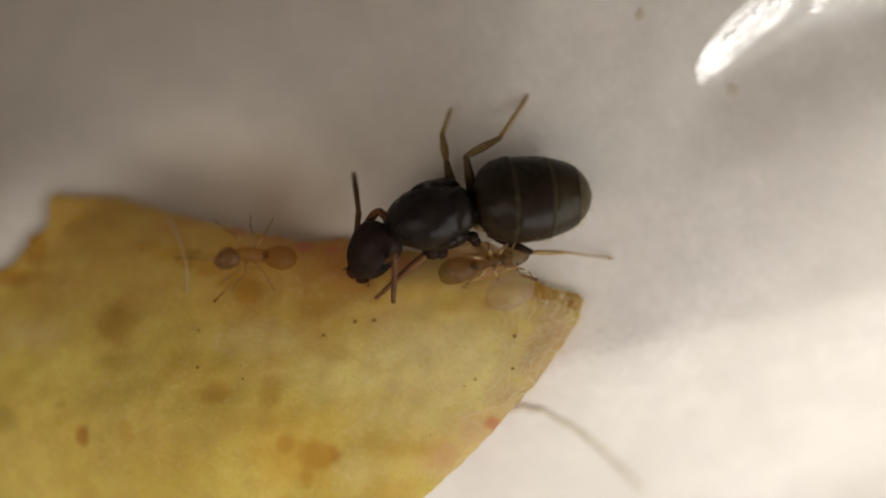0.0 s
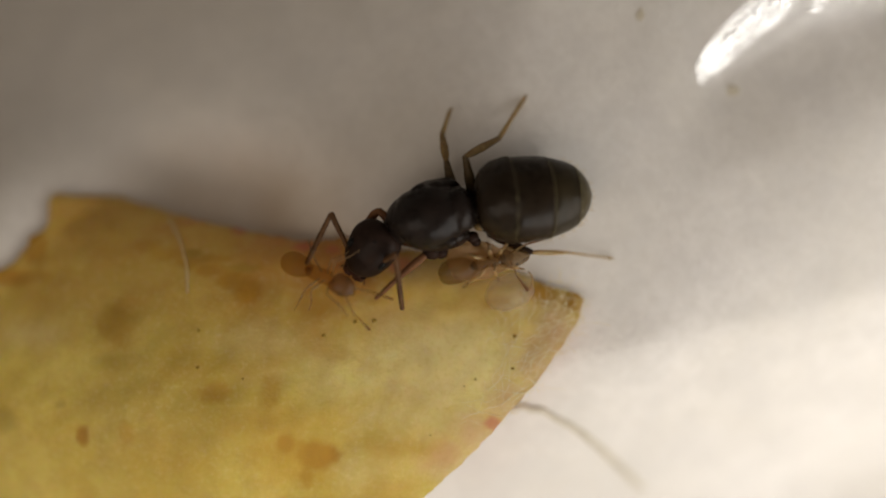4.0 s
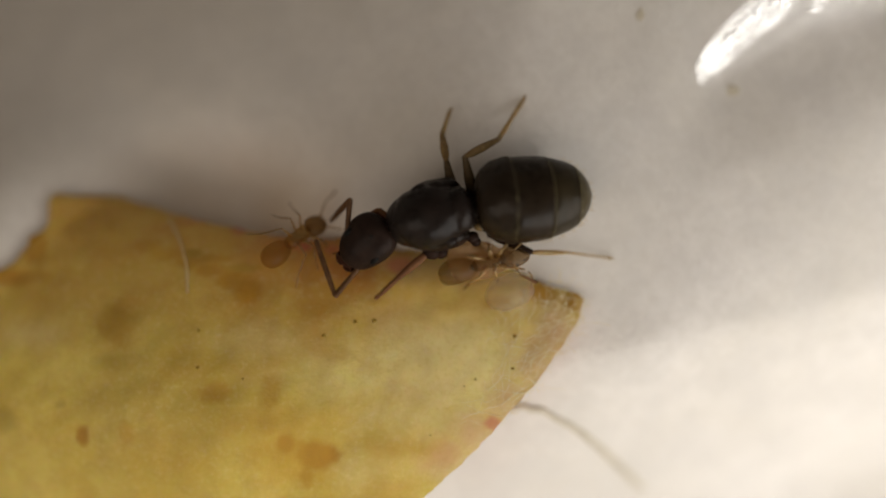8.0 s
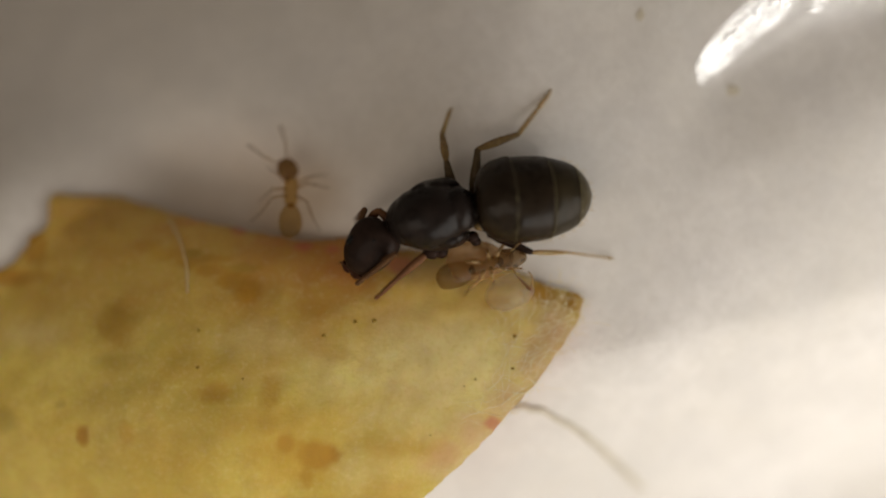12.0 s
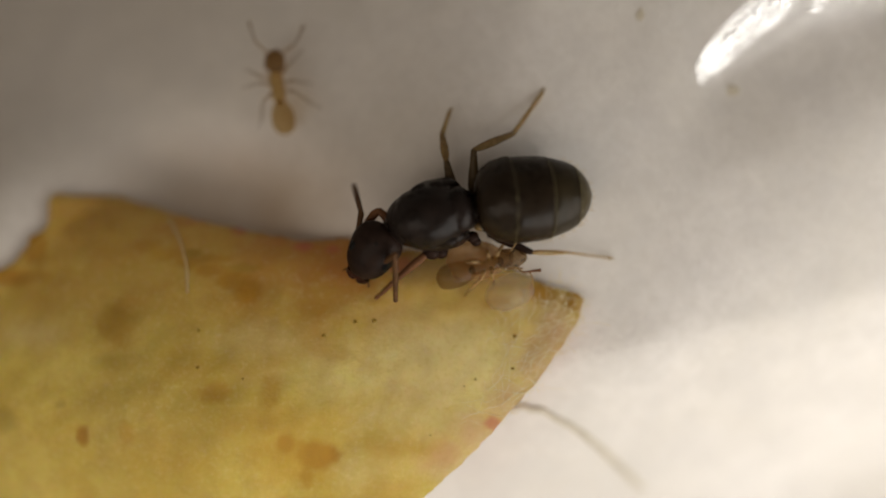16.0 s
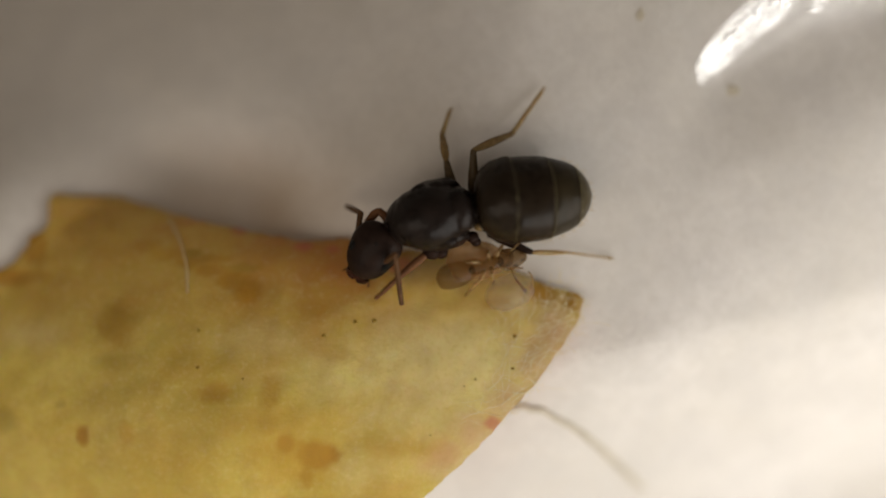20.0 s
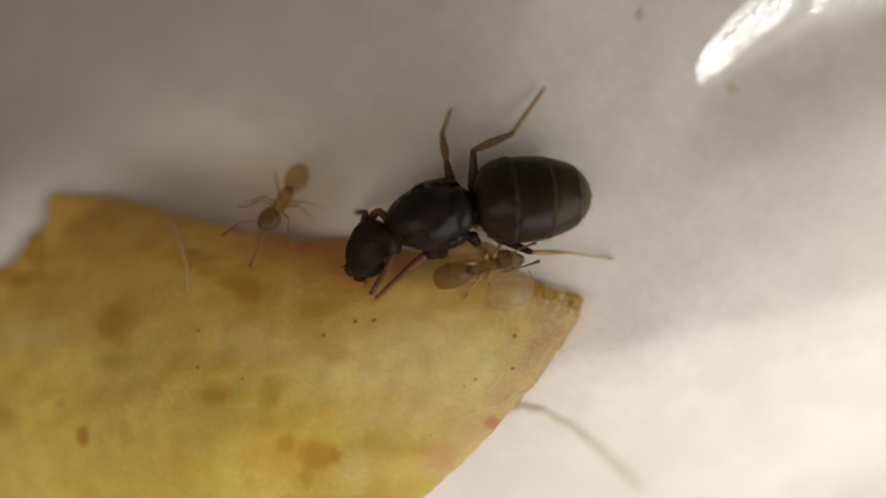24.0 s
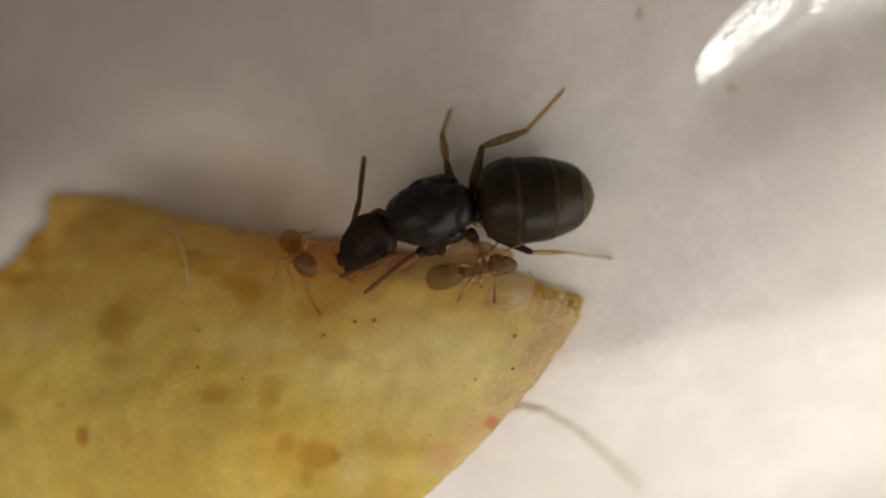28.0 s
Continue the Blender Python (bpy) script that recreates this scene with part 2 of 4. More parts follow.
def bone(a, b):
    """The pose at a whose x axis points to b and whose z axis stays up, in metres."""
    a, b = Vector(a), Vector(b)
    x = (b - a).normalized()
    y = Vector((0, 0, 1)).cross(x)
    y = y.normalized() if y.length > 1e-4 else Vector((0, 1, 0))
    z = x.cross(y)
    m = Matrix((x, y, z)).transposed().to_4x4()
    m.translation = a * MM
    return m


def limb(parent, name, joints, profiles, mats, names, label=""):
    """A jointed limb in its parent's space: its first segment is the part, the next ones are sub-parts."""
    m0 = bone(joints[0], joints[1])
    first, made = None, []
    for i in range(len(joints) - 1):
        a, b = Vector(joints[i]), Vector(joints[i + 1])
        shape = segment((b - a).length, profiles[i])
        if i == 0:
            first = part(name, shape, mats[0], parent, label, m0)
            made.append(first)
        else:
            made.append(part(names[i - 1], shape, mats[i], first, "", m0.inverted() @ bone(a, b)))
    return made


def floor_height(x, y):
    def step(a, b, v):
        v = min(1.0, max(0.0, (v - a) / (b - a)))
        return v * v * (3 - 2 * v)
    z = -0.35 + 0.95 * step(-7.0, 5.0, x)
    z -= 0.0012 * min(0.0, max(x, -30.0) - 1.0) ** 2
    z -= 0.020 * min(20.0, max(0.0, 0.707 * (y - x) - 2.0)) ** 2
    # beyond a crease the tissue slopes down towards the lamp
    d = -4.6 + 0.22 * (x - 3.9) - y
    z -= 0.58 * (math.sqrt(max(0.0, d + 0.6) ** 2 + 0.5) - 0.7 if d > -0.6 else 0.0) * step(-4.0, 1.5, x) * (1.0 if d < 8 else 8 / d)
    e = 0.68 * (x - 5.5) - 0.73 * (y + 4.5)
    z -= 0.24 * (math.sqrt(max(0.0, e) ** 2 + 4.0) - 2.0) * (1.0 if e < 12 else 12 / e)
    z -= 0.55 * step(7.5, 11.0, x) * step(2.5, 7.0, y - 0.45 * (x - 11.0))
    # a hollow in the tissue beside the fruit
    z += 0.55 * min(4.0, max(0.0, -12.7 - x)) * math.exp(-((y - 1.5) / 4.5) ** 2)
    z -= 1.4 * math.exp(-((x + 8.6) / 3.3) ** 4 - ((y - 2.8 + 0.16 * (x + 8.6)) / 1.65) ** 2)
    # a low swelling under the queen's feet
    z += 0.38 * math.exp(-((x - 1.2) / 4.0) ** 2 - ((y - 4.2) / 2.8) ** 2)
    z += 0.10 * noise.noise(Vector((x * 0.22, y * 0.22, 3.0))) + 0.03 * noise.noise(Vector((x * 0.8, y * 0.8, 9.0)))
    return z


# ---- the tissue that covers the floor of the dish, and the dish ----
def build_floor():
    half, step = 46.0, 0.4
    m = int(2 * half / step)
    verts = []
    for j in range(m + 1):
        for i in range(m + 1):
            x, y = -half + i * step, -half + j * step
            verts.append((x, y, floor_height(x, y)))
    faces = [(j * (m + 1) + i, j * (m + 1) + i + 1, (j + 1) * (m + 1) + i + 1, (j + 1) * (m + 1) + i) for j in range(m) for i in range(m)]
    ob = new("floor", mesh_of("floor", verts, faces, TISSUE))
    # the tissue turns browner along the upper edge of the fruit
    edge_brown = [0.8 * math.exp(-((x + 7.0) / 4.6) ** 2 - ((y - 0.09 * (x + 7.0) ** 2 * 0.1 - 1.4) / 2.4) ** 2) * (0.85 + 0.3 * noise.noise(Vector((x * 0.7, y * 0.7, 2.0)))) for x, y, z in verts]
    ob.data.attributes.new("edge_brown", "FLOAT", "POINT").data.foreach_set("value", edge_brown)
    tagged(ob, "white fibrous tissue covering the dish floor", "floor", kind="structure")
    n = 96
    wall = []
    for r, z in ((40.0, -2.0), (40.0, 14.0), (42.0, 14.0), (42.0, -2.0)):
        wall += [(r * math.cos(2 * math.pi * k / n), r * math.sin(2 * math.pi * k / n), z) for k in range(n)]
    quads = [(a * n + k, a * n + (k + 1) % n, ((a + 1) % 4) * n + (k + 1) % n, ((a + 1) % 4) * n + k) for a in range(4) for k in range(n)]
    tagged(new("wall_dish", mesh_of("wall_dish", wall, quads, DISH)), "round white plastic dish wall", "wall", kind="structure")


build_floor()

# ---- the piece of fruit ----
FRUIT_EDGE = [(-25.20, -1.65, 0), (-18.92, -0.61, 0), (-16.62, -0.86, 0), (-15.95, -0.40, 0), (-15.6, 0.15, 0), (-15.65, 0.45, 0), (-15.12, 0.68, 0), (-14.92, 0.95, 0), (-14.88, 1.40, 0), (-15.0, 1.95, 0), (-14.7, 2.1, 0), (-14.2, 2.1, 0), (-12.38, 1.98, 0.2), (-10.35, 1.39, 0.4), (-8.36, 0.93, 0.5), (-6.79, 0.60, 0.6), (-5.34, 0.31, 0.7),
              (-3.59, 0.35, 0.7), (-1.94, 0.02, 0.7), (-0.49, -0.10, 0.8), (0.63, 0.27, 1), (1.59, 0.02, 1.1), (2.46, -0.71, 1.2), (3.34, -1.12, 1.2), (4.09, -1.45, 1.2), (5.09, -1.65, 1.2), (5.01, -2.34, 1.2), (4.29, -3.45, 1.1),
              (3.27, -4.81, 1), (1.93, -6.30, 0.9), (0.82, -7.50, 0.8), (-0.33, -8.55, 0.7), (-2.06, -10.30, 0.6), (-4.65, -13.25, 0.4), (-10.08, -16.23, 0.2), (-18.50, -17.98, 0), (-25.20, -15.88, 0)]
# stains: x, y, half width, half height, strength
STAINS = [(-4.54, -7.35, 0.55, 0.5, 1.0), (-4.03, -7.27, 0.35, 0.3, 1.0), (-4.85, -8.10, 0.25, 0.4, 0.6), (-5.59, -6.91, 0.3, 0.3, 0.95), (-13.08, -6.77, 0.2, 0.3, 0.9), (-11.85, -2.68, 0.72, 0.8, 0.7), (-10.9, 0.1, 0.6, 0.2, 0.45), (-10.1, -0.22, 0.6, 0.22, 0.5), (-9.2, -0.5, 0.6, 0.2, 0.5), (-8.4, -0.78, 0.6, 0.22, 0.6), (-7.6, -1.1, 0.5, 0.3, 0.75), (-7.05, -1.5, 0.42, 0.4, 0.85), (-9.16, -0.18, 0.35, 0.15, 0.6),
          (-8.52, -0.39, 0.68, 0.17, 0.55), (-7.27, -0.69, 0.5, 0.12, 0.5), (-16.4, -1.05, 1.5, 0.32, 0.9), (-15.25, 0.1, 0.35, 0.6, 0.65), (3.55, -1.55, 0.5, 0.4, 0.85), (4.76, -1.81, 0.4, 0.3, 0.8), (-8.08, -5.05, 0.5, 0.35, 0.5),
          (-6.14, -5.03, 0.3, 0.6, 0.45), (-11.38, -6.55, 0.25, 0.5, 0.4), (-3.91, -3.60, 0.6, 0.25, 0.3), (1.94, -1.90, 0.5, 0.2, 0.5), (0.32, -2.10, 0.4, 0.2, 0.3), (-1.70, -7.06, 1.6, 0.35, 0.3), (-13.21, 0.85, 1.6, 0.8, 0.2), (-0.89, -5.23, 1.4, 1.2, 0.12)]
GREENS = [(-11.85, -2.68, 0.6, 0.7, 0.3), (-7.27, -0.69, 0.5, 0.13, 0.5), (-9.16, -0.18, 0.4, 0.14, 0.5), (-16.18, -6.25, 0.5, 0.4, 0.6), (-11.86, -4.08, 0.6, 0.3, 0.35), (-13.87, -5.62, 0.2, 0.15, 0.5)]
PALES = [(3.88, -3.33, 0.8, 1.3, 0.3), (-2.61, -7.88, 1.5, 1.0, 0.22), (0.12, -4.02, 3.6, 2.6, 0.55), (-2.70, -4.21, 3.2, 1.2, 0.25), (2.35, -2.61, 1.4, 0.8, 0.25), (0.73, -4.43, 1.8, 0.9, 0.35), (-6.33, -3.21, 1.8, 0.7, 0.25), (-15.07, -3.10, 1.2, 0.5, 0.3)]
ORANGES = [(-0.28, -1.80, 2.6, 0.9, 0.4), (-3.70, -2.40, 2.0, 1.0, 0.25), (-5.75, -6.25, 2.0, 0.8, 0.5), (-5.5, -7.3, 1.7, 1.1, 0.6), (-1.70, -7.26, 1.3, 0.9, 0.2), (-9.90, -7.14, 2.0, 1.0, 0.3), (-1.91, -8.50, 1.2, 0.6, 0.4)]
BLUSH = [(3.94, -3.59, 0.45, 1.1, 0.2), (3.47, -4.24, 0.6, 0.9, 0.14), (2.45, -5.55, 0.8, 0.8, 0.14), (1.13, -6.56, 0.8, 0.7, 0.2), (4.39, -3.03, 0.4, 0.7, 0.1), (-9.43, 1.05, 0.6, 0.16, 0.3), (-7.59, 0.71, 0.3, 0.14, 0.9),
         (-5.09, 0.08, 0.3, 0.14, 0.75), (-4.05, -0.02, 0.24, 0.13, 0.55), (-6.18, 0.30, 0.6, 0.14, 0.18), (-1.54, -0.59, 0.45, 0.24, 0.6), (1.74, -6.18, 0.28, 0.26, 0.7),
         (0.02, -7.27, 0.8, 0.6, 0.3), (1.24, 0.02, 0.7, 0.3, 0.3), (1.54, -0.55, 0.5, 0.25, 0.4)]

PEACH = [(4.05, -3.05, 0.7, 0.9, 0.75), (3.35, -4.15, 0.8, 0.9, 0.75), (2.35, -5.4, 0.9, 0.9, 0.75), (1.2, -6.6, 0.9, 0.9, 0.7), (0.2, -7.6, 1.0, 0.8, 0.55), (3.2, -1.7, 0.7, 0.5, 0.6), (1.3, -0.9, 1.4, 0.6, 0.6), (-0.8, -0.7, 1.2, 0.5, 0.4)]


RIM_X, RIM_Y = (-14.3, -12.0, -10.2, -6.8, -3.6, -2.0, 0.0, 2.0), (1.9, 1.85, 1.45, 0.62, 0.36, 0.02, 0.0, -0.6)


def fruit_height(x, y):
    # highest in the middle, it bows down to its ends and to both cut edges
    z = 2.10 - 0.012 * min(0.0, max(x, -18.0) + 4.0) ** 2 - 0.06 * max(0.0, x + 2.0)
    z -= 0.038 * max(0.0, y + 6.0) ** 2 + 0.09 * min(0.0, max(y, -11.0) + 6.0) ** 2 * (1.0 if x < -6 else max(0.6, 1 - (x + 6) * 0.09))
    rim = np.interp(x, RIM_X, RIM_Y) - y
    if x < 1.5:
        z -= 0.5 * max(0.0, 1 - rim / 1.5) ** 2 * min(1.0, (1.5 - x) / 1.5)
    z += 0.10 * noise.noise(Vector((x * 0.45, y * 0.45, 1.0))) + 0.05 * noise.noise(Vector((x * 1.3, y * 1.3, 5.0)))
    # it lies on the tissue and never sinks into it
    low = floor_height(x, y) + 0.35
    return 0.5 * (z + low + math.sqrt((z - low) ** 2 + 0.02)) if x < -3 else z


def build_fruit():
    edge = np.array([e[:2] for e in FRUIT_EDGE])
    # even steps along the outline, with small bites and tears
    dense = []
    for a, b in zip(edge, np.roll(edge, -1, 0)):
        n = max(1, int(np.hypot(*(b - a)) / 0.12))
        for k in range(n):
            p = a + (b - a) * k / n
            w = 0.09 * noise.noise(Vector((p[0] * 1.6, p[1] * 1.6, 7.0))) + 0.04 * noise.noise(Vector((p[0] * 5, p[1] * 5, 2.0)))
            d = (b - a) / np.hypot(*(b - a))
            dense.append(p + w * np.array((d[1], -d[0])))
    dense = np.array(dense)
    step = 0.12
    xs, ys = np.arange(-25.0, 5.6, step), np.arange(-16.5, 2.4, step)
    gx, gy = np.meshgrid(xs, ys)
    inside = np.zeros(gx.shape, bool)
    for (x1, y1), (x2, y2) in zip(dense, np.roll(dense, -1, 0)):
        if y1 != y2:
            hit = (gy < y1) != (gy < y2)
            inside ^= hit & (gx < (x2 - x1) * (gy - y1) / (y2 - y1) + x1)
    cells = inside[:-1, :-1] & inside[1:, :-1] & inside[:-1, 1:] & inside[1:, 1:]
    index, verts, faces = {}, [], []

    def vid(j, i):
        if (j, i) not in index:
            index[j, i] = len(verts)
            verts.append([gx[j, i], gy[j, i], 0.0])
        return index[j, i]
    count = {}
    for j, i in zip(*np.nonzero(cells)):
        q = (vid(j, i), vid(j, i + 1), vid(j + 1, i + 1), vid(j + 1, i))
        faces.append(q)
        for e in zip(q, q[1:] + q[:1]):
            count[e] = count.get(e, 0) + 1
    rim_edges = [e for e in count if (e[1], e[0]) not in count]
    rim = {v for e in rim_edges for v in e}
    for v in rim:
        d = np.hypot(dense[:, 0] - verts[v][0], dense[:, 1] - verts[v][1])
        verts[v][0], verts[v][1] = dense[int(np.argmin(d))]
    for k, v in enumerate(verts):
        d = float(np.min(np.hypot(dense[:, 0] - v[0], dense[:, 1] - v[1])))
        thin = max(0.0, min(1.0, (0.75 * (v[0] - 3.2) - 0.66 * (v[1] + 4.8) + 2.2) / 1.2)) * max(0.0, min(1.0, (-1.9 - v[1]) / 0.8))
        r = 0.22 + 0.1 * thin
        drop = r - math.sqrt(max(0.0, r * r - max(0.0, r - d) ** 2))
        high = fruit_height(v[0], v[1])
        v[2] = high - (0.45 - 0.33 * thin) * drop
    top = len(verts)

    # the cut sides go down to the tissue, leaning in a little
    def under(v, k):
        x, y, z = verts[v]
        low = min(z, floor_height(x, y)) - 0.15
        lean = 0.12 * k
        cx, cy = x + lean * (-4.0 - x) * 0.08, y + lean * (-6.0 - y) * 0.12
        return [cx, cy, z + (low - z) * k / 4]
    rings = {v: [v] for v in rim}
    for v in sorted(rim):
        for k in range(1, 5):
            rings[v].append(len(verts))
            verts.append(under(v, k))
    side = []
    for a, b in rim_edges:
        for k in range(4):
            side.append((rings[a][k], rings[a][k + 1], rings[b][k + 1], rings[b][k]))
    thing = new("fruit_piece")
    tagged(thing, "yellow piece of fruit with bruised flesh and pink skin", "fruit")
    ob = part("flesh", (verts[:top], faces), FRUIT, thing)
    part("skin", (verts, side), SKIN, thing, "thin pinkish brown skin on the cut edge")
    for name, spots in (("stain", STAINS), ("pale", PALES), ("orange", ORANGES), ("green", GREENS), ("blush", BLUSH), ("peach", PEACH)):
        layer = ob.data.attributes.new(name, "FLOAT", "POINT")
        values = []
        for x, y, z in verts[:top]:
            s = 0.0
            for cx, cy, rx, ry, k in spots:
                q = math.hypot((x - cx) / rx, (y - cy) / ry) * (1 + 0.32 * noise.noise(Vector((x * 1.6, y * 1.6, cx))) + 0.2 * noise.noise(Vector((x * 5.0, y * 5.0, cy))))
                f = max(0.0, min(1.0, (1.6 - q) / (1.4 if rx > 0.7 else 0.95)))
                s = max(s, k * f * f * (3 - 2 * f))
            values.append(s)
        layer.data.foreach_set("value", values)
    rind = [(0.5 + 0.45 * max(0.0, min(1.0, (x + 9.0) / 5))) * max(0.0, min(1.0, 1.15 - (np.interp(x, RIM_X, RIM_Y) - y) / (3.8 - 0.16 * min(0.0, max(x, -12.0) + 2.0)) + 0.35 * noise.noise(Vector((x * 0.8, y * 0.8, 4.0))))) * max(0.35, min(1.0, (1.4 - x) / 4.0)) for x, y, z in verts[:top]]
    ob.data.attributes.new("rind", "FLOAT", "POINT").data.foreach_set("value", rind)
    return thing


build_fruit()


# ---- the queen ----
queen = new("queen_ant")
tagged(queen, "glossy black queen ant with amber legs standing on the tissue", "ant")


def along(a, b, shape):
    """A shape built along x, set down between two points."""
    m = bone(a, b)
    m.translation = (Vector(a) + Vector(b)) / 2
    return moved(shape, m)


def build_queen_body():
    # mesosoma: front is towards the head
    a, b = Vector((1.05, 1.45, 2.6)), Vector((-1.84, 0.82, 2.5))
    part("mesonotum", along(a, b, lump((0.12, 0, 0), 1.36, 1.14, 1.12, 0.06, 2.2, 0.9, 0.05, 1.0)), CHITIN, queen)
    part("pronotum", along(a, b, lump((1.05, 0, -0.12), 0.62, 0.86, 0.85, 0.25, 2.1, 0.9, 0.03, 2.0)), CHITIN, queen)
    part("scutellum", along(a, b, lump((-1.02, -0.02, 0.22), 0.5, 0.82, 0.72, 0.0, 2.3, 1.0, 0.05, 3.0)), CHITIN, queen)
    part("propodeum", along(a, b, lump((-1.25, 0, -0.35), 0.42, 0.72, 0.75, -0.1, 2.1, 1.0, 0.05, 4.0)), CHITIN, queen)
    part("side_plate", along(a, b, lump((-0.25, -0.92, -0.3), 0.95, 0.36, 0.72, 0.1, 2.0, 1.0, 0.12, 5.0)), CHITIN, queen)
    part("side_plate", along(a, b, lump((-0.2, 0.9, -0.3), 0.95, 0.36, 0.72, 0.1, 2.0, 1.0, 0.12, 6.0)), CHITIN, queen)
    for x, y in ((0.25, -1.02), (-0.35, -1.0), (0.2, 1.0), (-0.4, 0.98)):
        part("wing_scar", along(a, b, lump((x, y * 0.97, 0.3), 0.3, 0.2, 0.2, 0.1, 2.0, 1.0, 0.35, 7.0 + x, 18, 10)), CHITIN, queen)
    part("petiole", along((1.31, 1.31, 2.3), (0.99, 1.37, 2.3), lump((0, 0, 0), 0.24, 0.4, 0.62, 0.0, 2.0)), CHITIN, queen)
    for c, q in (((-0.40, -0.10, 2), 0.32), ((-0.08, -0.12, 1.9), 0.26), ((1.04, 0.42, 1.95), 0.23), ((1.16, 0.26, 1.9), 0.19), ((0.56, 1.95, 1.8), 0.22)):
        part("coxa", lump(c, q, q * 0.9, q, 0, 2.0, 1.0, 0.1, q, 16, 10), COXA, queen)
    part("coxa", lump((1.32, 0.80, 1.9), 0.24, 0.17, 0.2, 0, 2.0, 1.0, 0.1, 3.0, 16, 10), TIBIA, queen, "pale brown hind coxa")
    part("neck", along((-1.66, 0.73, 2.4), (-1.98, 0.85, 2.5), lump((0, 0, 0), 0.3, 0.34, 0.34)), CHITIN, queen)
    # gaster: four overlapping rings, each with a pale hind margin
    a, b = Vector((1.07, 1.60, 2.6)), Vector((5.12, 1.91, 2.4))
    m = bone(a, b)
    m.translation = a
    length = (b - a).length

    def girth(u):
        # blunt in front, widest before the middle, drawn out to an egg-shaped end
        r = np.interp(u, (0.0, 0.02, 0.06, 0.11, 0.16, 0.28, 0.4, 0.55, 0.68, 0.80, 0.87, 0.93, 0.97, 1.0), (0.1, 0.48, 0.73, 0.85, 0.92, 0.99, 1.0, 0.97, 0.91, 0.79, 0.68, 0.51, 0.32, 0.05))
        return 1.53 * float(r)
    cuts = [0.0, 0.32, 0.64, 0.875, 1.0]
    for i in range(4):
        u0, u1 = max(0.0, cuts[i] - 0.02), cuts[i + 1]
        us = [u0 + (u1 - u0) * k / 12 for k in range(13)]
        lift = [1.0 - (0.05 if k == 0 and i else 0.012 if i else 0.0) + 0.024 * (k / 12) for k in range(13)]
        if i == 0:
            us = [u1 * (1 - math.cos(math.pi * k / 24)) for k in range(13)]
        if i == 3:
            us = [u0 + (u1 - u0) * math.sin(math.pi * k / 24) for k in range(13)]
        pts = [(u * length, 0, 0) for u in us]
        rad = [max(0.02, girth(u) * f) for u, f in zip(us, lift)]
        shape = tube(pts, rad, 48, 0.93)
        # the rings bow backwards in the middle
        # the underside towards the near flank is drawn in at the front
        shape = ([(x, y * (1 - 0.14 * max(0.0, 1 - x / length / 0.36)) if y < 0 else y, z) for x, y, z in shape[0]], shape[1])
        shape = ([(x + 0.10 * (1 - (y / 1.5) ** 2) * (0 if i == 0 and x < 0.3 else 1), y, z) for x, y, z in shape[0]], shape[1])
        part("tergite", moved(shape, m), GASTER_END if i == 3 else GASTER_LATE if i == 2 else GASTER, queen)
        if i < 3:
            ring = []
            n = 48
            faces = []
            for s, (du, dr) in enumerate(((-0.0005, 1.008), (0.001, 1.011), (0.0035, 1.003), (0.003, 0.96))):
                for j in range(n):
                    t = 2 * math.pi * j / n
                    r = girth(u1 + du) * dr
                    y, z = math.cos(t) * r, math.sin(t) * r * 0.93
                    ring.append(((u1 + du) * length + 0.10 * (1 - (y / 1.5) ** 2), y, z))
            for s in range(3):
                for j in range(n):
                    k = (j + 1) % n
                    faces.append((s * n + j, s * n + k, (s + 1) * n + k, (s + 1) * n + j))
            part("pale_margin", moved((ring, faces), m), BAND, queen, "thin pale straw-coloured hind margin")


build_queen_body()


def build_queen_hairs():
    """Short golden hairs along the hind edge of the gaster."""
    rnd = random.Random(8)
    hairs = []
    c = Vector((3.22, 1.80, 2.5))
    for k in range(120):
        a = rnd.uniform(-1.7, 1.1)
        tilt = rnd.uniform(-0.25, 0.08)
        d = Vector((math.cos(a), math.sin(a), 0))
        p = c + Vector((d.x * 2.0 * math.cos(tilt) * (1.0 if d.x > 0 else 0.9), d.y * 1.5 * math.cos(tilt), 1.42 * math.sin(tilt)))
        q = p + (d * math.cos(tilt) + Vector((0.5, 0, math.sin(tilt)))).normalized() * rnd.uniform(0.08, 0.2)
        hairs.append(tube([p, (p + q) / 2 + Vector((0, 0, 0.02)), q], [0.004, 0.003, 0.002], 4))
    part("hairs", merge(*hairs), STRAW, queen, "short golden hairs")


build_queen_hairs()

NECK = Vector((-1.92, 0.77, 2.55))


def head_pose(mouth):
    lift = max(0.0, min(1.0, (mouth[1] + 1.03) / 0.7))
    return bone(NECK + lift * Vector((-0.05, 0.2, 0)), (mouth[0], mouth[1], 1.85))


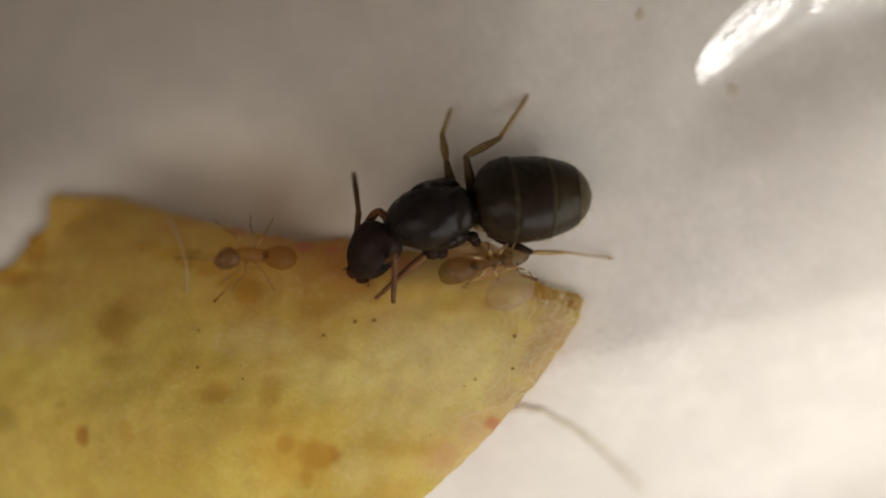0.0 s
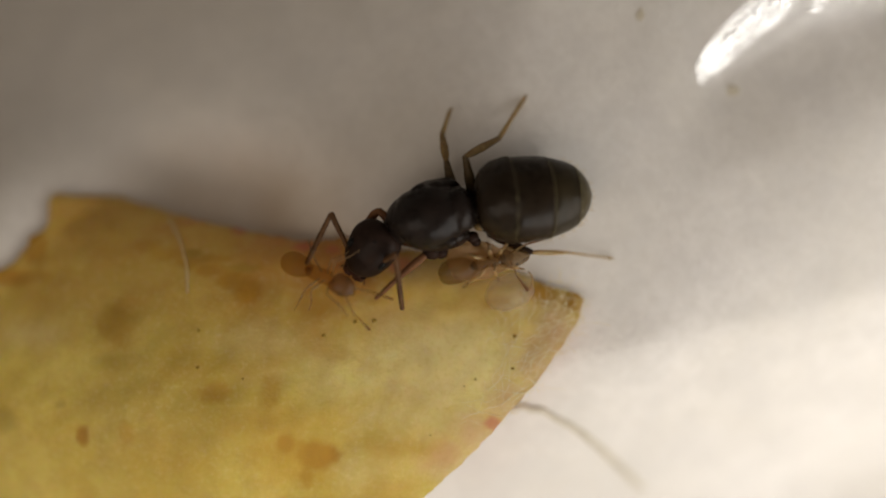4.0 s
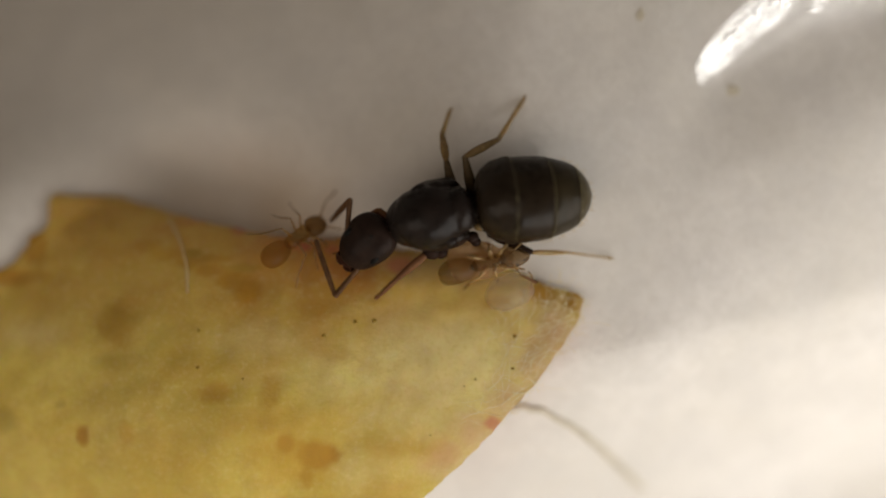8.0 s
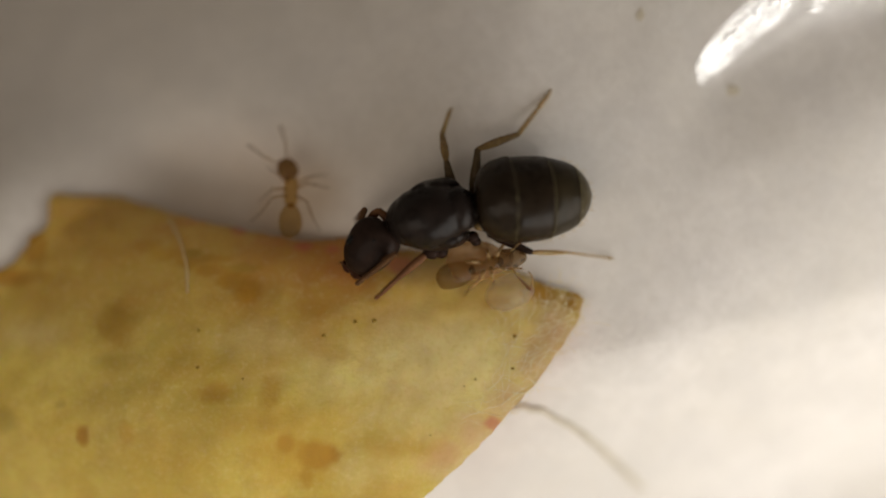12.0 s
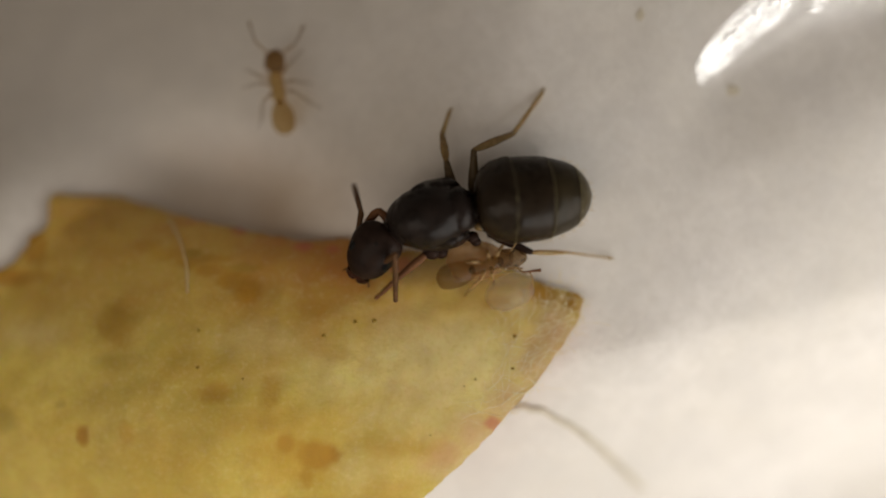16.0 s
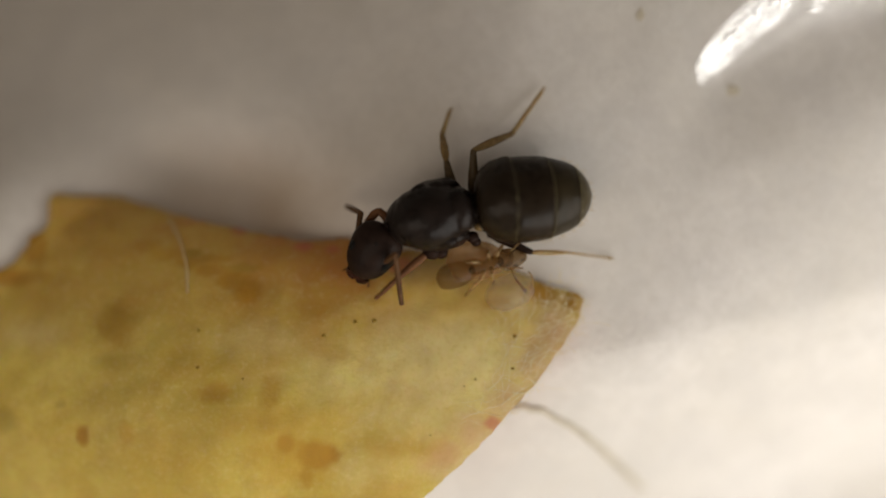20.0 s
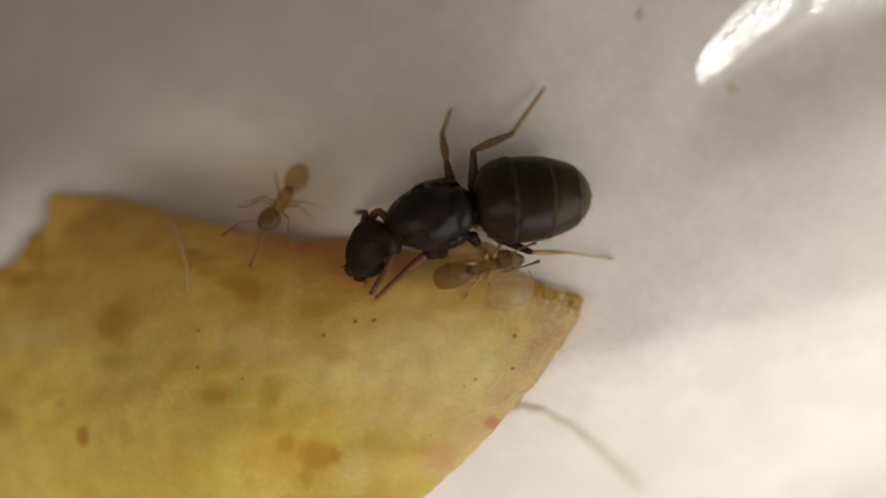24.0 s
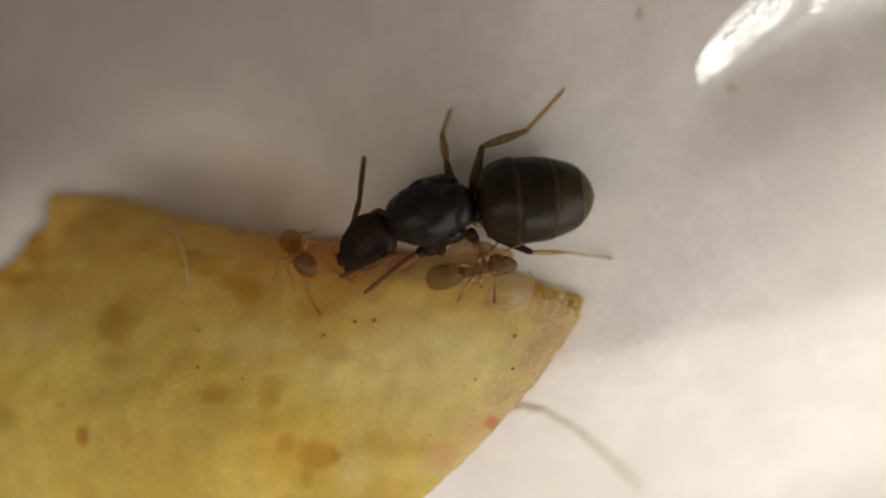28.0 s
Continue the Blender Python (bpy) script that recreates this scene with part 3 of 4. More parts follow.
def build_queen_head():
    head = part("head", merge(lump((1.06, 0, 0), 1.06, 0.89, 0.66, 0.16, 2.5, 0.9, 0.02, 11.0), lump((1.9, 0, -0.1), 0.38, 0.46, 0.34, 0.2, 2.2, 1.0, 0.03, 12.0)), MATT, queen, "black heart-shaped head", head_pose((-3.14, -1.03, 1.75)))
    for s in (-1, 1):
        part("eye", lump((1.15, s * 0.67, 0.3), 0.24, 0.13, 0.2, 0, 2.0, 1.0, 0, 0, 18, 10), EYE, head)
        part("mandible", tube([(2.1, s * 0.3, -0.15), (2.24, s * 0.29, -0.2), (2.36, s * 0.18, -0.24), (2.42, s * 0.04, -0.26)], [0.17, 0.16, 0.12, 0.05], 10), JAW, head, "dark reddish-brown mandible")
        part("palp", tube([(2.15, s * 0.3, -0.35), (2.35, s * 0.5, -0.4), (2.5, s * 0.55, -0.5)], [0.04, 0.035, 0.02], 6), FEELER, head)
    part("clypeus", lump((1.98, 0, 0.12), 0.26, 0.34, 0.16, 0.2, 2.2, 1.0, 0.05, 4.0, 18, 10), JAW, head, "dark red-brown clypeus")
    part("ocellus", lump((0.55, 0, 0.62), 0.07, 0.07, 0.05, n=10, rings=6), EYE, head)
    return head


queen_head = build_queen_head()
SCAPE, FUNICLE = 1.62, 2.12


def build_antenna(n_joint=11):
    stem = part("antenna", segment(SCAPE, [0.085, 0.09, 0.095, 0.11]), FEELER, queen, "brown elbowed antenna")
    # the lash is a string of short joints that swells to its tip
    pts, rad = [(-0.03, 0, 0)], [0.03]
    for k in range(n_joint):
        x0, x1 = FUNICLE * k / n_joint, FUNICLE * (k + 1) / n_joint
        r = 0.084 + 0.02 * math.sin(math.pi * (k + 0.5) / n_joint)
        pts += [(x0 + 0.02, 0, 0), (x0 + 0.06, 0, 0), (x1 - 0.05, 0, 0), (x1 - 0.01, 0, 0)]
        rad += [r * 0.9, r, r, r * 0.9]
    pts.append((FUNICLE + 0.03, 0, 0))
    rad.append(0.03)
    lash = part("flagellum", tube(pts, rad, 10), FEELER, stem)
    return stem, lash


antenna_far = build_antenna()
antenna_near = build_antenna()

# legs: coxa and femur, tibia, five-jointed foot
FOOT = [0.055, 0.05, 0.055, 0.045, 0.05, 0.04, 0.045, 0.035, 0.05]


def queen_leg(joints, dark, tint, label="", slim=False, foot=None, stout=False):
    if stout:
        return limb(queen, "leg", joints, [[0.2, 0.23, 0.21, 0.18, 0.15], [0.13, 0.15, 0.145, 0.125, 0.11], [0.1, 0.09, 0.095, 0.085, 0.09, 0.08], [0.075, 0.065, 0.07, 0.075]], [dark, tint, foot, foot], ["tibia", "tarsus", "claw"], label)
    return limb(queen, "leg", joints, [[0.13, 0.17, 0.16, 0.14, 0.11], [0.07, 0.1, 0.105, 0.085, 0.055], [0.05, 0.045, 0.042, 0.04, 0.04, 0.035], FOOT[:5]] if slim else [[0.14, 0.2, 0.19, 0.14, 0.11], [0.09, 0.14, 0.155, 0.125, 0.1], [0.095, 0.085, 0.08, 0.075, 0.08, 0.07], FOOT[:7]], [dark, tint, foot or TARSUS, foot or TARSUS], ["tibia", "tarsus", "claw"], label)


leg_mid_far = queen_leg([(0.37, 1.90, 1.9), (0.12, 3.09, 2.1), (-0.03, 4.13, 1.3), (0.24, 5.02, 0.75), (0.32, 5.13, 0.72)], FEMUR, TIBIA)
leg_hind_far = queen_leg([(1.08, 1.82, 1.65), (1.1, 3.54, 1.95), (2.55, 4.13, 1.24), (3.62, 5.79, 1.24), (3.7, 5.95, 1.2)], FEMUR, TIBIA)
leg_front_far = queen_leg([(-1.56, 0.66, 2), (-2.26, 1.37, 2.3), (-2.69, 0.98, 1.9), (-2.91, 0.22, 1.6), (-2.99, 0.02, 1.58)], SHIN, SHIN, "", False, SHIN)
leg_front_near = queen_leg([(-0.28, 0.06, 1.8), (-0.64, -0.22, 2.1), (-1.59, -1.02, 1.8), (-2.17, -1.57, 1.74), (-2.40, -1.77, 1.7)], COXA, SHIN, "", False, SHIN, True)
leg_mid_near = queen_leg([(0.68, 0.58, 1.9), (1.05, 0.34, 1.6), (1.38, 0.02, 1.5), (1.70, -0.34, 1.45), (1.78, -0.43, 1.44)], FEMUR, TIBIA)
leg_hind_near = queen_leg([(1.62, 0.56, 1.95), (3.14, -0.12, 1.8), (4.50, -0.13, 1.2), (5.92, -0.30, 0.8), (6.18, -0.36, 0.75)], COXA, TARSUS, "", True)


# ---- workers ----
def build_worker(label, shell, abdomen, tuck=1.0, stout=1.0, plump=1.0, feeler=None):
    w = new("worker_ant")
    tagged(w, label, "ant", group="worker ants")
    made = {}
    made["gaster"] = part("gaster", lump((-0.62 * plump, 0, 0), 0.58 * plump, 0.42 * stout, 0.40 * stout, 0.1, 2.3, 1.0, 0.06, 3.0) if feeler else lump((-0.62, 0, 0), 0.66, 0.37 * stout, 0.37 * stout, 0.14, 2.1, 1.0, 0.02, 3.0), abdomen, w, "", mm(-0.38 if not feeler else -0.25, 0, 0.02))
    part("thorax", merge(tube([(-0.42, 0, -0.02), (-0.3, 0, 0.05), (-0.05, 0, 0.08), (0.1, 0, 0.05), (0.3, 0, 0.1), (0.55, 0, 0.08), (0.75, 0, 0.02)], [q * stout for q in ((0.12, 0.19, 0.19, 0.15, 0.22, 0.21, 0.1) if feeler else (0.15, 0.215, 0.225, 0.21, 0.235, 0.215, 0.12))], 20)), shell, w)
    part("petiole", lump((-0.46, 0, 0.06), 0.06, 0.11, 0.17, n=14, rings=8), shell, w)
    head = made["head"] = part("head", lump((0.36, 0, 0), 0.37 * stout * (1.3 if feeler else 1.02), 0.335 * stout, 0.25 * stout, 0.38 if feeler else 0.14, 2.4, 0.9, 0.02, 5.0), TAN_HEAD if feeler else AMBER_HEAD, w, "brown head", mm(0.74, 0, 0.03))
    for s in (-1, 1):
        part("eye", lump((0.42, s * 0.26, 0.12), 0.07, 0.04, 0.06, n=12, rings=8), EYE, head)
        part("mandible", tube([(0.66, s * 0.14, -0.06), (0.76, s * 0.13, -0.08), (0.84, s * 0.03, -0.09)], [0.06, 0.055, 0.02], 8), AMBER_HEAD, head)
    made["antenna"] = []
    for s in (-1, 1):
        stem = part("antenna", segment(0.6 if feeler else 0.78, [0.03, 0.028, 0.034]), AMBER_LEG, w)
        pts = [((0.66 if feeler else 0.86) * k / 20, 0, 0) for k in range(21)]
        rad = [(0.026 + 0.024 * (k / 20) ** 2) * (0.82 if k % 2 else 1.0) * (1.45 if feeler else 1.0) for k in range(21)]
        lash = part("flagellum", tube(pts, rad, 8), feeler or AMBER_HEAD, stem)
        made["antenna"].append((stem, lash))
    made["legs"] = []
    for s in (-1, 1):
        for k, (cx, fx, tx, ex, out) in enumerate(((0.52, 0.72, 1.05, 1.25, 1.05), (0.28, 0.30, 0.28, 0.25, 1.2), (0.05, -0.25, -0.75, -1.05, 1.15))):
            joints = [(cx, s * 0.12, -0.08), (fx, s * 0.55 * out * tuck, 0.22), (tx, s * 0.85 * out * tuck, -0.25), (ex, s * 1.12 * out * tuck, -0.46)]
            made["legs"].append((s, k, limb(w, "leg", joints, [[q * (1.9 if feeler else 0.88) for q in p] for p in ([0.042, 0.048, 0.034], [0.026, 0.034, 0.027], [0.021, 0.018, 0.018])], [PALE_SHIN if feeler else AMBER_LEG, PALE_SHIN if feeler else BROWN_LEG, BROWN_LEG], ["tibia", "tarsus"])[0]))
    return w, made


roamer, roamer_parts = build_worker("amber worker ant walking between fruit and tissue", AMBER, OLIVE, 1.0, 1.15)
nurse, nurse_parts = build_worker("translucent brown worker ant standing on the fruit beside a cocoon", TAN, TAN, 0.55, 1.1, 1.22, SHIN)


# ---- brood ----
def build_cocoon():
    thing = new("cocoon")
    tagged(thing, "pale beige silk cocoon lying on the fruit", "cocoon")
    part("silk_case", along((1.62, -1.86, 1.5), (3.15, -1.2, 1.6), lump((0, 0, 0), 0.9, 0.64, 0.6, -0.08, 2.4, 1.0, 0.09, 4.0, 36, 24)), SILK, thing)
    part("seam", strand([(3.02, -0.82, 1.95), (3.13, -0.95, 2.0), (3.16, -1.15, 2.0), (3.10, -1.42, 1.98)], 0.03, 8, 0.03, 3.0), GRUB, thing, "darker folded seam at one end")
    other = new("pupa")
    tagged(other, "tan pupa tucked under the queen", "pupa")
    part("body", along((0.32, -0.45, 1.5), (2.75, -0.36, 1.5), lump((-0.2, 0, 0), 1.25, 0.68, 0.42, 0.3, 2.2, 1.0, 0.12, 8.0)), GRUB, other)


# ---- threads, lint, specks and the shiny film ----
def strand(points, radius, n=6, wob=0.0, seed=0.0, sub=6, flat=1.0):
    """A smooth thread through points."""
    pts = [Vector(p) for p in points]
    out = []
    for i in range(len(pts) - 1):
        p0, p1, p2, p3 = pts[max(i - 1, 0)], pts[i], pts[i + 1], pts[min(i + 2, len(pts) - 1)]
        for k in range(sub):
            t = k / sub
            out.append(0.5 * ((2 * p1) + (p2 - p0) * t + (2 * p0 - 5 * p1 + 4 * p2 - p3) * t * t + (3 * p1 - p0 - 3 * p2 + p3) * t ** 3))
    out.append(pts[-1])
    if wob:
        out = [p + wob * Vector((noise.noise(p * 1.7 + Vector((seed, 0, 0))), noise.noise(p * 1.7 + Vector((0, seed, 5))), 0)) for p in out]
    return tube(out, [radius * (1 + 0.25 * noise.noise(p * 3)) for p in out], n, flat)


build_cocoon()


def single(name, shape, mat, label, category, group="", kind=""):
    return tagged(new(name, mesh_of(name, *shape, mat)), label, category, group, kind)


single("thread", strand([(x, y, max(0.3, floor_height(x, y) + 0.1) if x < 2.2 else floor_height(x, y) + 0.1) for x, y in ((1.60, -6.46), (2.00, -6.18), (2.48, -5.96), (3.16, -5.84), (4.36, -6.38), (5.56, -7.24), (6.60, -8.18), (7.92, -9.58))], 0.12, 8, 0.1, 1.0),
       THREAD, "long pale thread curving across the white tissue", "thread")
single("thread", strand([(x, y, fruit_height(x, y) + 0.03) for x, y in ((-10.32, 1.18), (-9.99, 0.74), (-9.66, 0.23), (-9.35, -0.59), (-9.26, -1.60))], 0.052, 8, 0.04, 2.0), STRAW, "short straw-coloured thread lying on the fruit", "thread")


def build_lint():
    rnd = random.Random(4)
    hairs = []
    # straw-coloured fibres that bristle from the torn tip of the fruit
    for k in range(52):
        x, y = 3.52, -2.38
        x, y = x + rnd.gauss(0, 0.75), y + rnd.gauss(0, 0.7)
        if k % 3:
            x, y = x - rnd.random() * 1.3, y - rnd.random() * 2.0
        z = fruit_height(x, y) - 0.005 + 0.03 * rnd.random()
        if (x - 4.7) * 6.0 - (y + 2.3) * 4.9 > -2.0 and k % 40:
            continue
        t = rnd.uniform(-0.4, 2.4)
        length = rnd.uniform(0.35, 1.1)
        p = Vector((x, y, z))
        d = Vector((math.cos(t), math.sin(t), rnd.uniform(-0.04, 0.08)))
        c = Vector((-d.y, d.x, 0)) * rnd.uniform(-0.35, 0.35) * length
        hairs.append(strand([p, p + d * length * 0.5 + c, p + d * length], rnd.uniform(0.004, 0.007), 6, 0.1, k, 4, 0.35))
    for k in range(46):
        a = rnd.random()
        x, y = 4.59, -2.62
        u, v = 1.74, -6.06
        x, y = x + (u - x) * a + rnd.gauss(0, 0.6) - 0.75, y + (v - y) * a + rnd.gauss(0, 0.35)
        t = rnd.gauss(0.35, 0.3)
        length = rnd.uniform(0.6, 1.6)
        pts = []
        for q in range(5):
            pts.append(Vector((x, y, fruit_height(min(x, 4.2), y) + 0.004 + 0.02 * rnd.random())))
            t += rnd.gauss(0, 0.25)
            x, y = x + math.cos(t) * length / 4, y + math.sin(t) * length / 4
        hairs.append(strand(pts, rnd.uniform(0.004, 0.008), 6, 0.02, k, 4, 0.35))
    for k in range(44):
        cx, cy = 4.2, -2.25
        x, y = cx + rnd.gauss(0, 0.34), cy + rnd.gauss(0, 0.42)
        p = Vector((x, y, fruit_height(x, y) + 0.05))
        t = rnd.uniform(-0.6, 2.2)
        pts = [p]
        for q in range(4):
            t += 0.4 * (1 if k % 2 else -1) + rnd.uniform(-0.8, 0.8)
            p = p + Vector((math.cos(t), math.sin(t), rnd.uniform(-0.15, 0.3))) * rnd.uniform(0.1, 0.22)
            pts.append(p)
        hairs.append(strand(pts, rnd.uniform(0.004, 0.011), 6, 0.05, k, 4, 0.5))
    # longer loose strands that lie across the dry end
    for k in range(20):
        a = rnd.random()
        x, y = 3.88, -2.42
        u, v = 1.94, -5.65
        x, y = x + (u - x) * a + rnd.gauss(0, 0.4), y + (v - y) * a + rnd.gauss(0, 0.35)
        t = rnd.gauss(0.95, 0.4)
        length = rnd.uniform(0.9, 2.0)
        pts = []
        for q in range(6):
            pts.append(Vector((x, y, fruit_height(min(x, 4.3), y) + 0.012 + 0.02 * rnd.random())))
            t += rnd.gauss(0, 0.16)
            x, y = x + math.cos(t) * length / 5, y + math.sin(t) * length / 5
            if x > 4.9 + 0.75 * min(0.0, y + 3.0):
                break
        if len(pts) > 2:
            hairs.append(strand(pts, rnd.uniform(0.005, 0.010), 6, 0.02, k, 4, 0.4))
    # a fine fuzz along the torn edge
    ends = [Vector((*p, 0)) for p in ((4.96, -1.74), (4.92, -2.30), (4.20, -3.38), (3.20, -4.70), (1.88, -6.14))]
    for k in range(260):
        q = rnd.random() * 3.999
        a, b = ends[int(q)], ends[int(q) + 1]
        p = a.lerp(b, q - int(q))
        out = Vector((a.y - b.y, b.x - a.x, 0)).normalized()
        out = -out if out.x < 0 else out
        p = p - out * rnd.uniform(0.0, 0.3)
        p.z = fruit_height(p.x, p.y) - rnd.uniform(0.02, 0.2)
        t = rnd.gauss(0, 0.6)
        d = Vector((out.x * math.cos(t) - out.y * math.sin(t), out.x * math.sin(t) + out.y * math.cos(t), rnd.uniform(-0.4, 0.2))) * rnd.uniform(0.15, 0.5)
        c = Vector((-d.y, d.x, 0)) * rnd.uniform(-0.4, 0.4)
        hairs.append(strand([p, p + d * 0.5 + c, p + d], rnd.uniform(0.003, 0.006), 4, 0.05, k, 3))
    single("fruit_fibres", merge(*hairs), GOLD_HAIR, "fine straw-coloured fibres bristling on the torn fruit tip", "fibres", kind="stuff")
    hairs = []
    for k in range(290):
        if k < 60:
            cx, cy = 5.92, -3.58
            x, y = cx + rnd.gauss(0, 1.5), cy + rnd.gauss(0, 0.5)
        elif k < 230:
            cx, cy = 1.32, 4.02
            x, y = cx + rnd.gauss(0, 2.5), cy + rnd.gauss(0, 1.3)
        else:
            x, y = rnd.uniform(-2, 17), rnd.uniform(-7, 9)
        t = rnd.uniform(-0.5, 0.9) + (1.2 if 90 <= k < 230 else 0)
        length = rnd.uniform(0.3, 1.3)
        pts = []
        for s in (0, 0.35, 0.7, 1):
            t += rnd.uniform(-0.5, 0.5)
            px, py = x + math.cos(t) * length * s, y + math.sin(t) * length * s
            pts.append((px, py, floor_height(px, py) - 0.004 + 0.02 * rnd.random()))
        hairs.append(strand(pts, rnd.uniform(0.004, 0.009), 4, 0.08, k, 4))
    single("tissue_lint", merge(*hairs), LINT, "loose grey-white lint fibres on the tissue", "lint", kind="stuff")
    for k, (x, y, r) in enumerate(((-3.14, -2.60, 0.065), (-2.46, -2.56, 0.065), (-4.23, -3.08, 0.055), (2.57, -3.12, 0.06), (2.47, -4.25, 0.05), (1.15, -4.63, 0.035), (-8.76, -2.92, 0.045), (-8.74, -4.22, 0.05), (0.75, -4.87, 0.025), (-0.45, -6.6, 0.025), (-7.1, -4.6, 0.035))):
        z = fruit_height(x, y) + 0.02
        single("speck", lump((x, y, z), r * 1.2, r, r * 0.6, 0.0, 2.0, 1.0, 0.5, k * 3.0, 12, 8), SPECK, "small dark olive speck stuck on the fruit", "speck", "specks on the fruit")
    for x, y, r in ((10.71, 5.74, 0.3), (7.26, 8.61, 0.26)):
        single("stain_spot", lump((x, y, floor_height(x, y) + 0.012), r * 0.8, r * 1.05, 0.015, 0, 2.0, 1.0, 0.9, x, 24, 10), TAN_SPOT, "faint brown spot on the tissue", "spot", "spots on the tissue")


build_lint()


def build_film():
    """A crinkled, shiny edge of clear film that rises at the dish's far side, with sharp creases along it."""
    spine = [Vector(p) for p in ((9.18, 6.69, 0.75), (9.69, 7.67, 1.05), (10.45, 8.57, 1.45), (11.35, 9.36, 1.9), (12.77, 10.02, 2.5), (15.09, 10.52, 3.2))]
    pts = []
    for i in range(len(spine) - 1):
        p0, p1, p2, p3 = spine[max(i - 1, 0)], spine[i], spine[i + 1], spine[min(i + 2, len(spine) - 1)]
        for k in range(24):
            t = k / 24
            pts.append(0.5 * ((2 * p1) + (p2 - p0) * t + (2 * p0 - 5 * p1 + 4 * p2 - p3) * t * t + (3 * p1 - p0 - 3 * p2 + p3) * t ** 3))
    across = 36

    def on_film(i, v):
        p = pts[i]
        width = 1.2 + 1.5 * min(1.0, i / 70)
        x, y = p.x + 0.3 * width * v, p.y - 0.95 * width * v
        long, off = 0.79 * x + 0.61 * y, 0.61 * x - 0.79 * y
        z = p.z - 0.6 * width * v ** 1.1 + 0.05 * noise.noise(Vector((x * 1.5, y * 1.5, 0))) + 0.018 * noise.noise(Vector((long * 1.5, off * 4.0, 4))) + 0.012 * noise.noise(Vector((x * 5.0, y * 5.0, 4))) + 0.014 * noise.noise(Vector((x * 12, y * 12, 8)))
        return x, y, z, long, off
    verts, faces, gloss = [], [], []
    for i in range(len(pts)):
        for j in range(across + 1):
            v = j / across
            x, y, z, long, off = on_film(i, v)
            verts.append((x, y, z))
            # glints painted into the gloss at set places, over a painted thin haze
            glint = 0.0
            for cx, cy, rl, ro, k in ((9.78, 6.95, 1.15, 0.62, 0.64), (11.75, 8.62, 1.2, 0.55, 0.75), (13.4, 8.75, 0.4, 0.25, 0.6), (10.7, 7.8, 0.8, 0.5, 0.35)):
                dl, do = 0.79 * (x - cx) + 0.61 * (y - cy), 0.61 * (x - cx) - 0.79 * (y - cy)
                glint = max(glint, k * max(0.0, min(1.0, 1.6 - 1.4 * math.hypot(dl / rl, do / ro))))
            grit = max(0.15, 0.8 + 0.7 * noise.noise(Vector((x * 5.0, y * 5.0, 1.0))) + 1.3 * noise.noise(Vector((x * 11.0, y * 11.0, 3.0))))
            veil = 0.26 * max(0.0, 1 - v) * (0.8 + 0.6 * noise.noise(Vector((long * 0.6, off * 3.0, 6.0))))
            rim = max(0.0, min(1.0, 8.0 * v, 3.0 * (1 - v)))
            gloss.append(rim * min(0.8, veil + glint * grit))
    n = across + 1
    for i in range(len(pts) - 1):
        for j in range(across):
            faces.append((i * n + j, i * n + j + 1, (i + 1) * n + j + 1, (i + 1) * n + j))
    thing = new("plastic_film")
    tagged(thing, "crinkled shiny clear plastic film catching the lamp", "film")
    ob = part("sheet", (verts, faces), PLASTIC, thing)
    ob.data.attributes.new("gloss", "FLOAT", "POINT").data.foreach_set("value", gloss)
    ob.visible_shadow = False
    solid = ob.modifiers.new("thickness", "SOLIDIFY")
    solid.thickness = 0.06 * MM
    rnd = random.Random(12)
    # thin whitish tubes put in as streak highlights along three creases
    for a, b, v0, v1, r in ((10, 44, 0.72, 0.52, 0.016), (16, 52, 0.84, 0.66, 0.012), (30, 46, 0.3, 0.26, 0.02)):
        line = []
        for k in range(9):
            i, v = int(a + (b - a) * k / 8), v0 + (v1 - v0) * k / 8 + rnd.uniform(-0.03, 0.03)
            x, y, z, _, _ = on_film(i, v)
            line.append((x, y, z + 0.02))
        part("crease", strand(line, r, 8, 0.05, a, 4, 0.5), CREASE_GLINT, thing)

build_film()


# ---- movement ----
def aimed(base, x, y, length, sign):
    """The far end of a segment of that length that shows at (x, y), rising or falling by sign as it must."""
    d = Vector((x - base.x, y - base.y, 0))
    flat = min(d.length, 0.985 * length)
    d = d.normalized() * flat if d.length > 1e-6 else Vector((flat, 0, 0))
    return base + d + Vector((0, 0, sign * math.sqrt(length * length - flat * flat)))


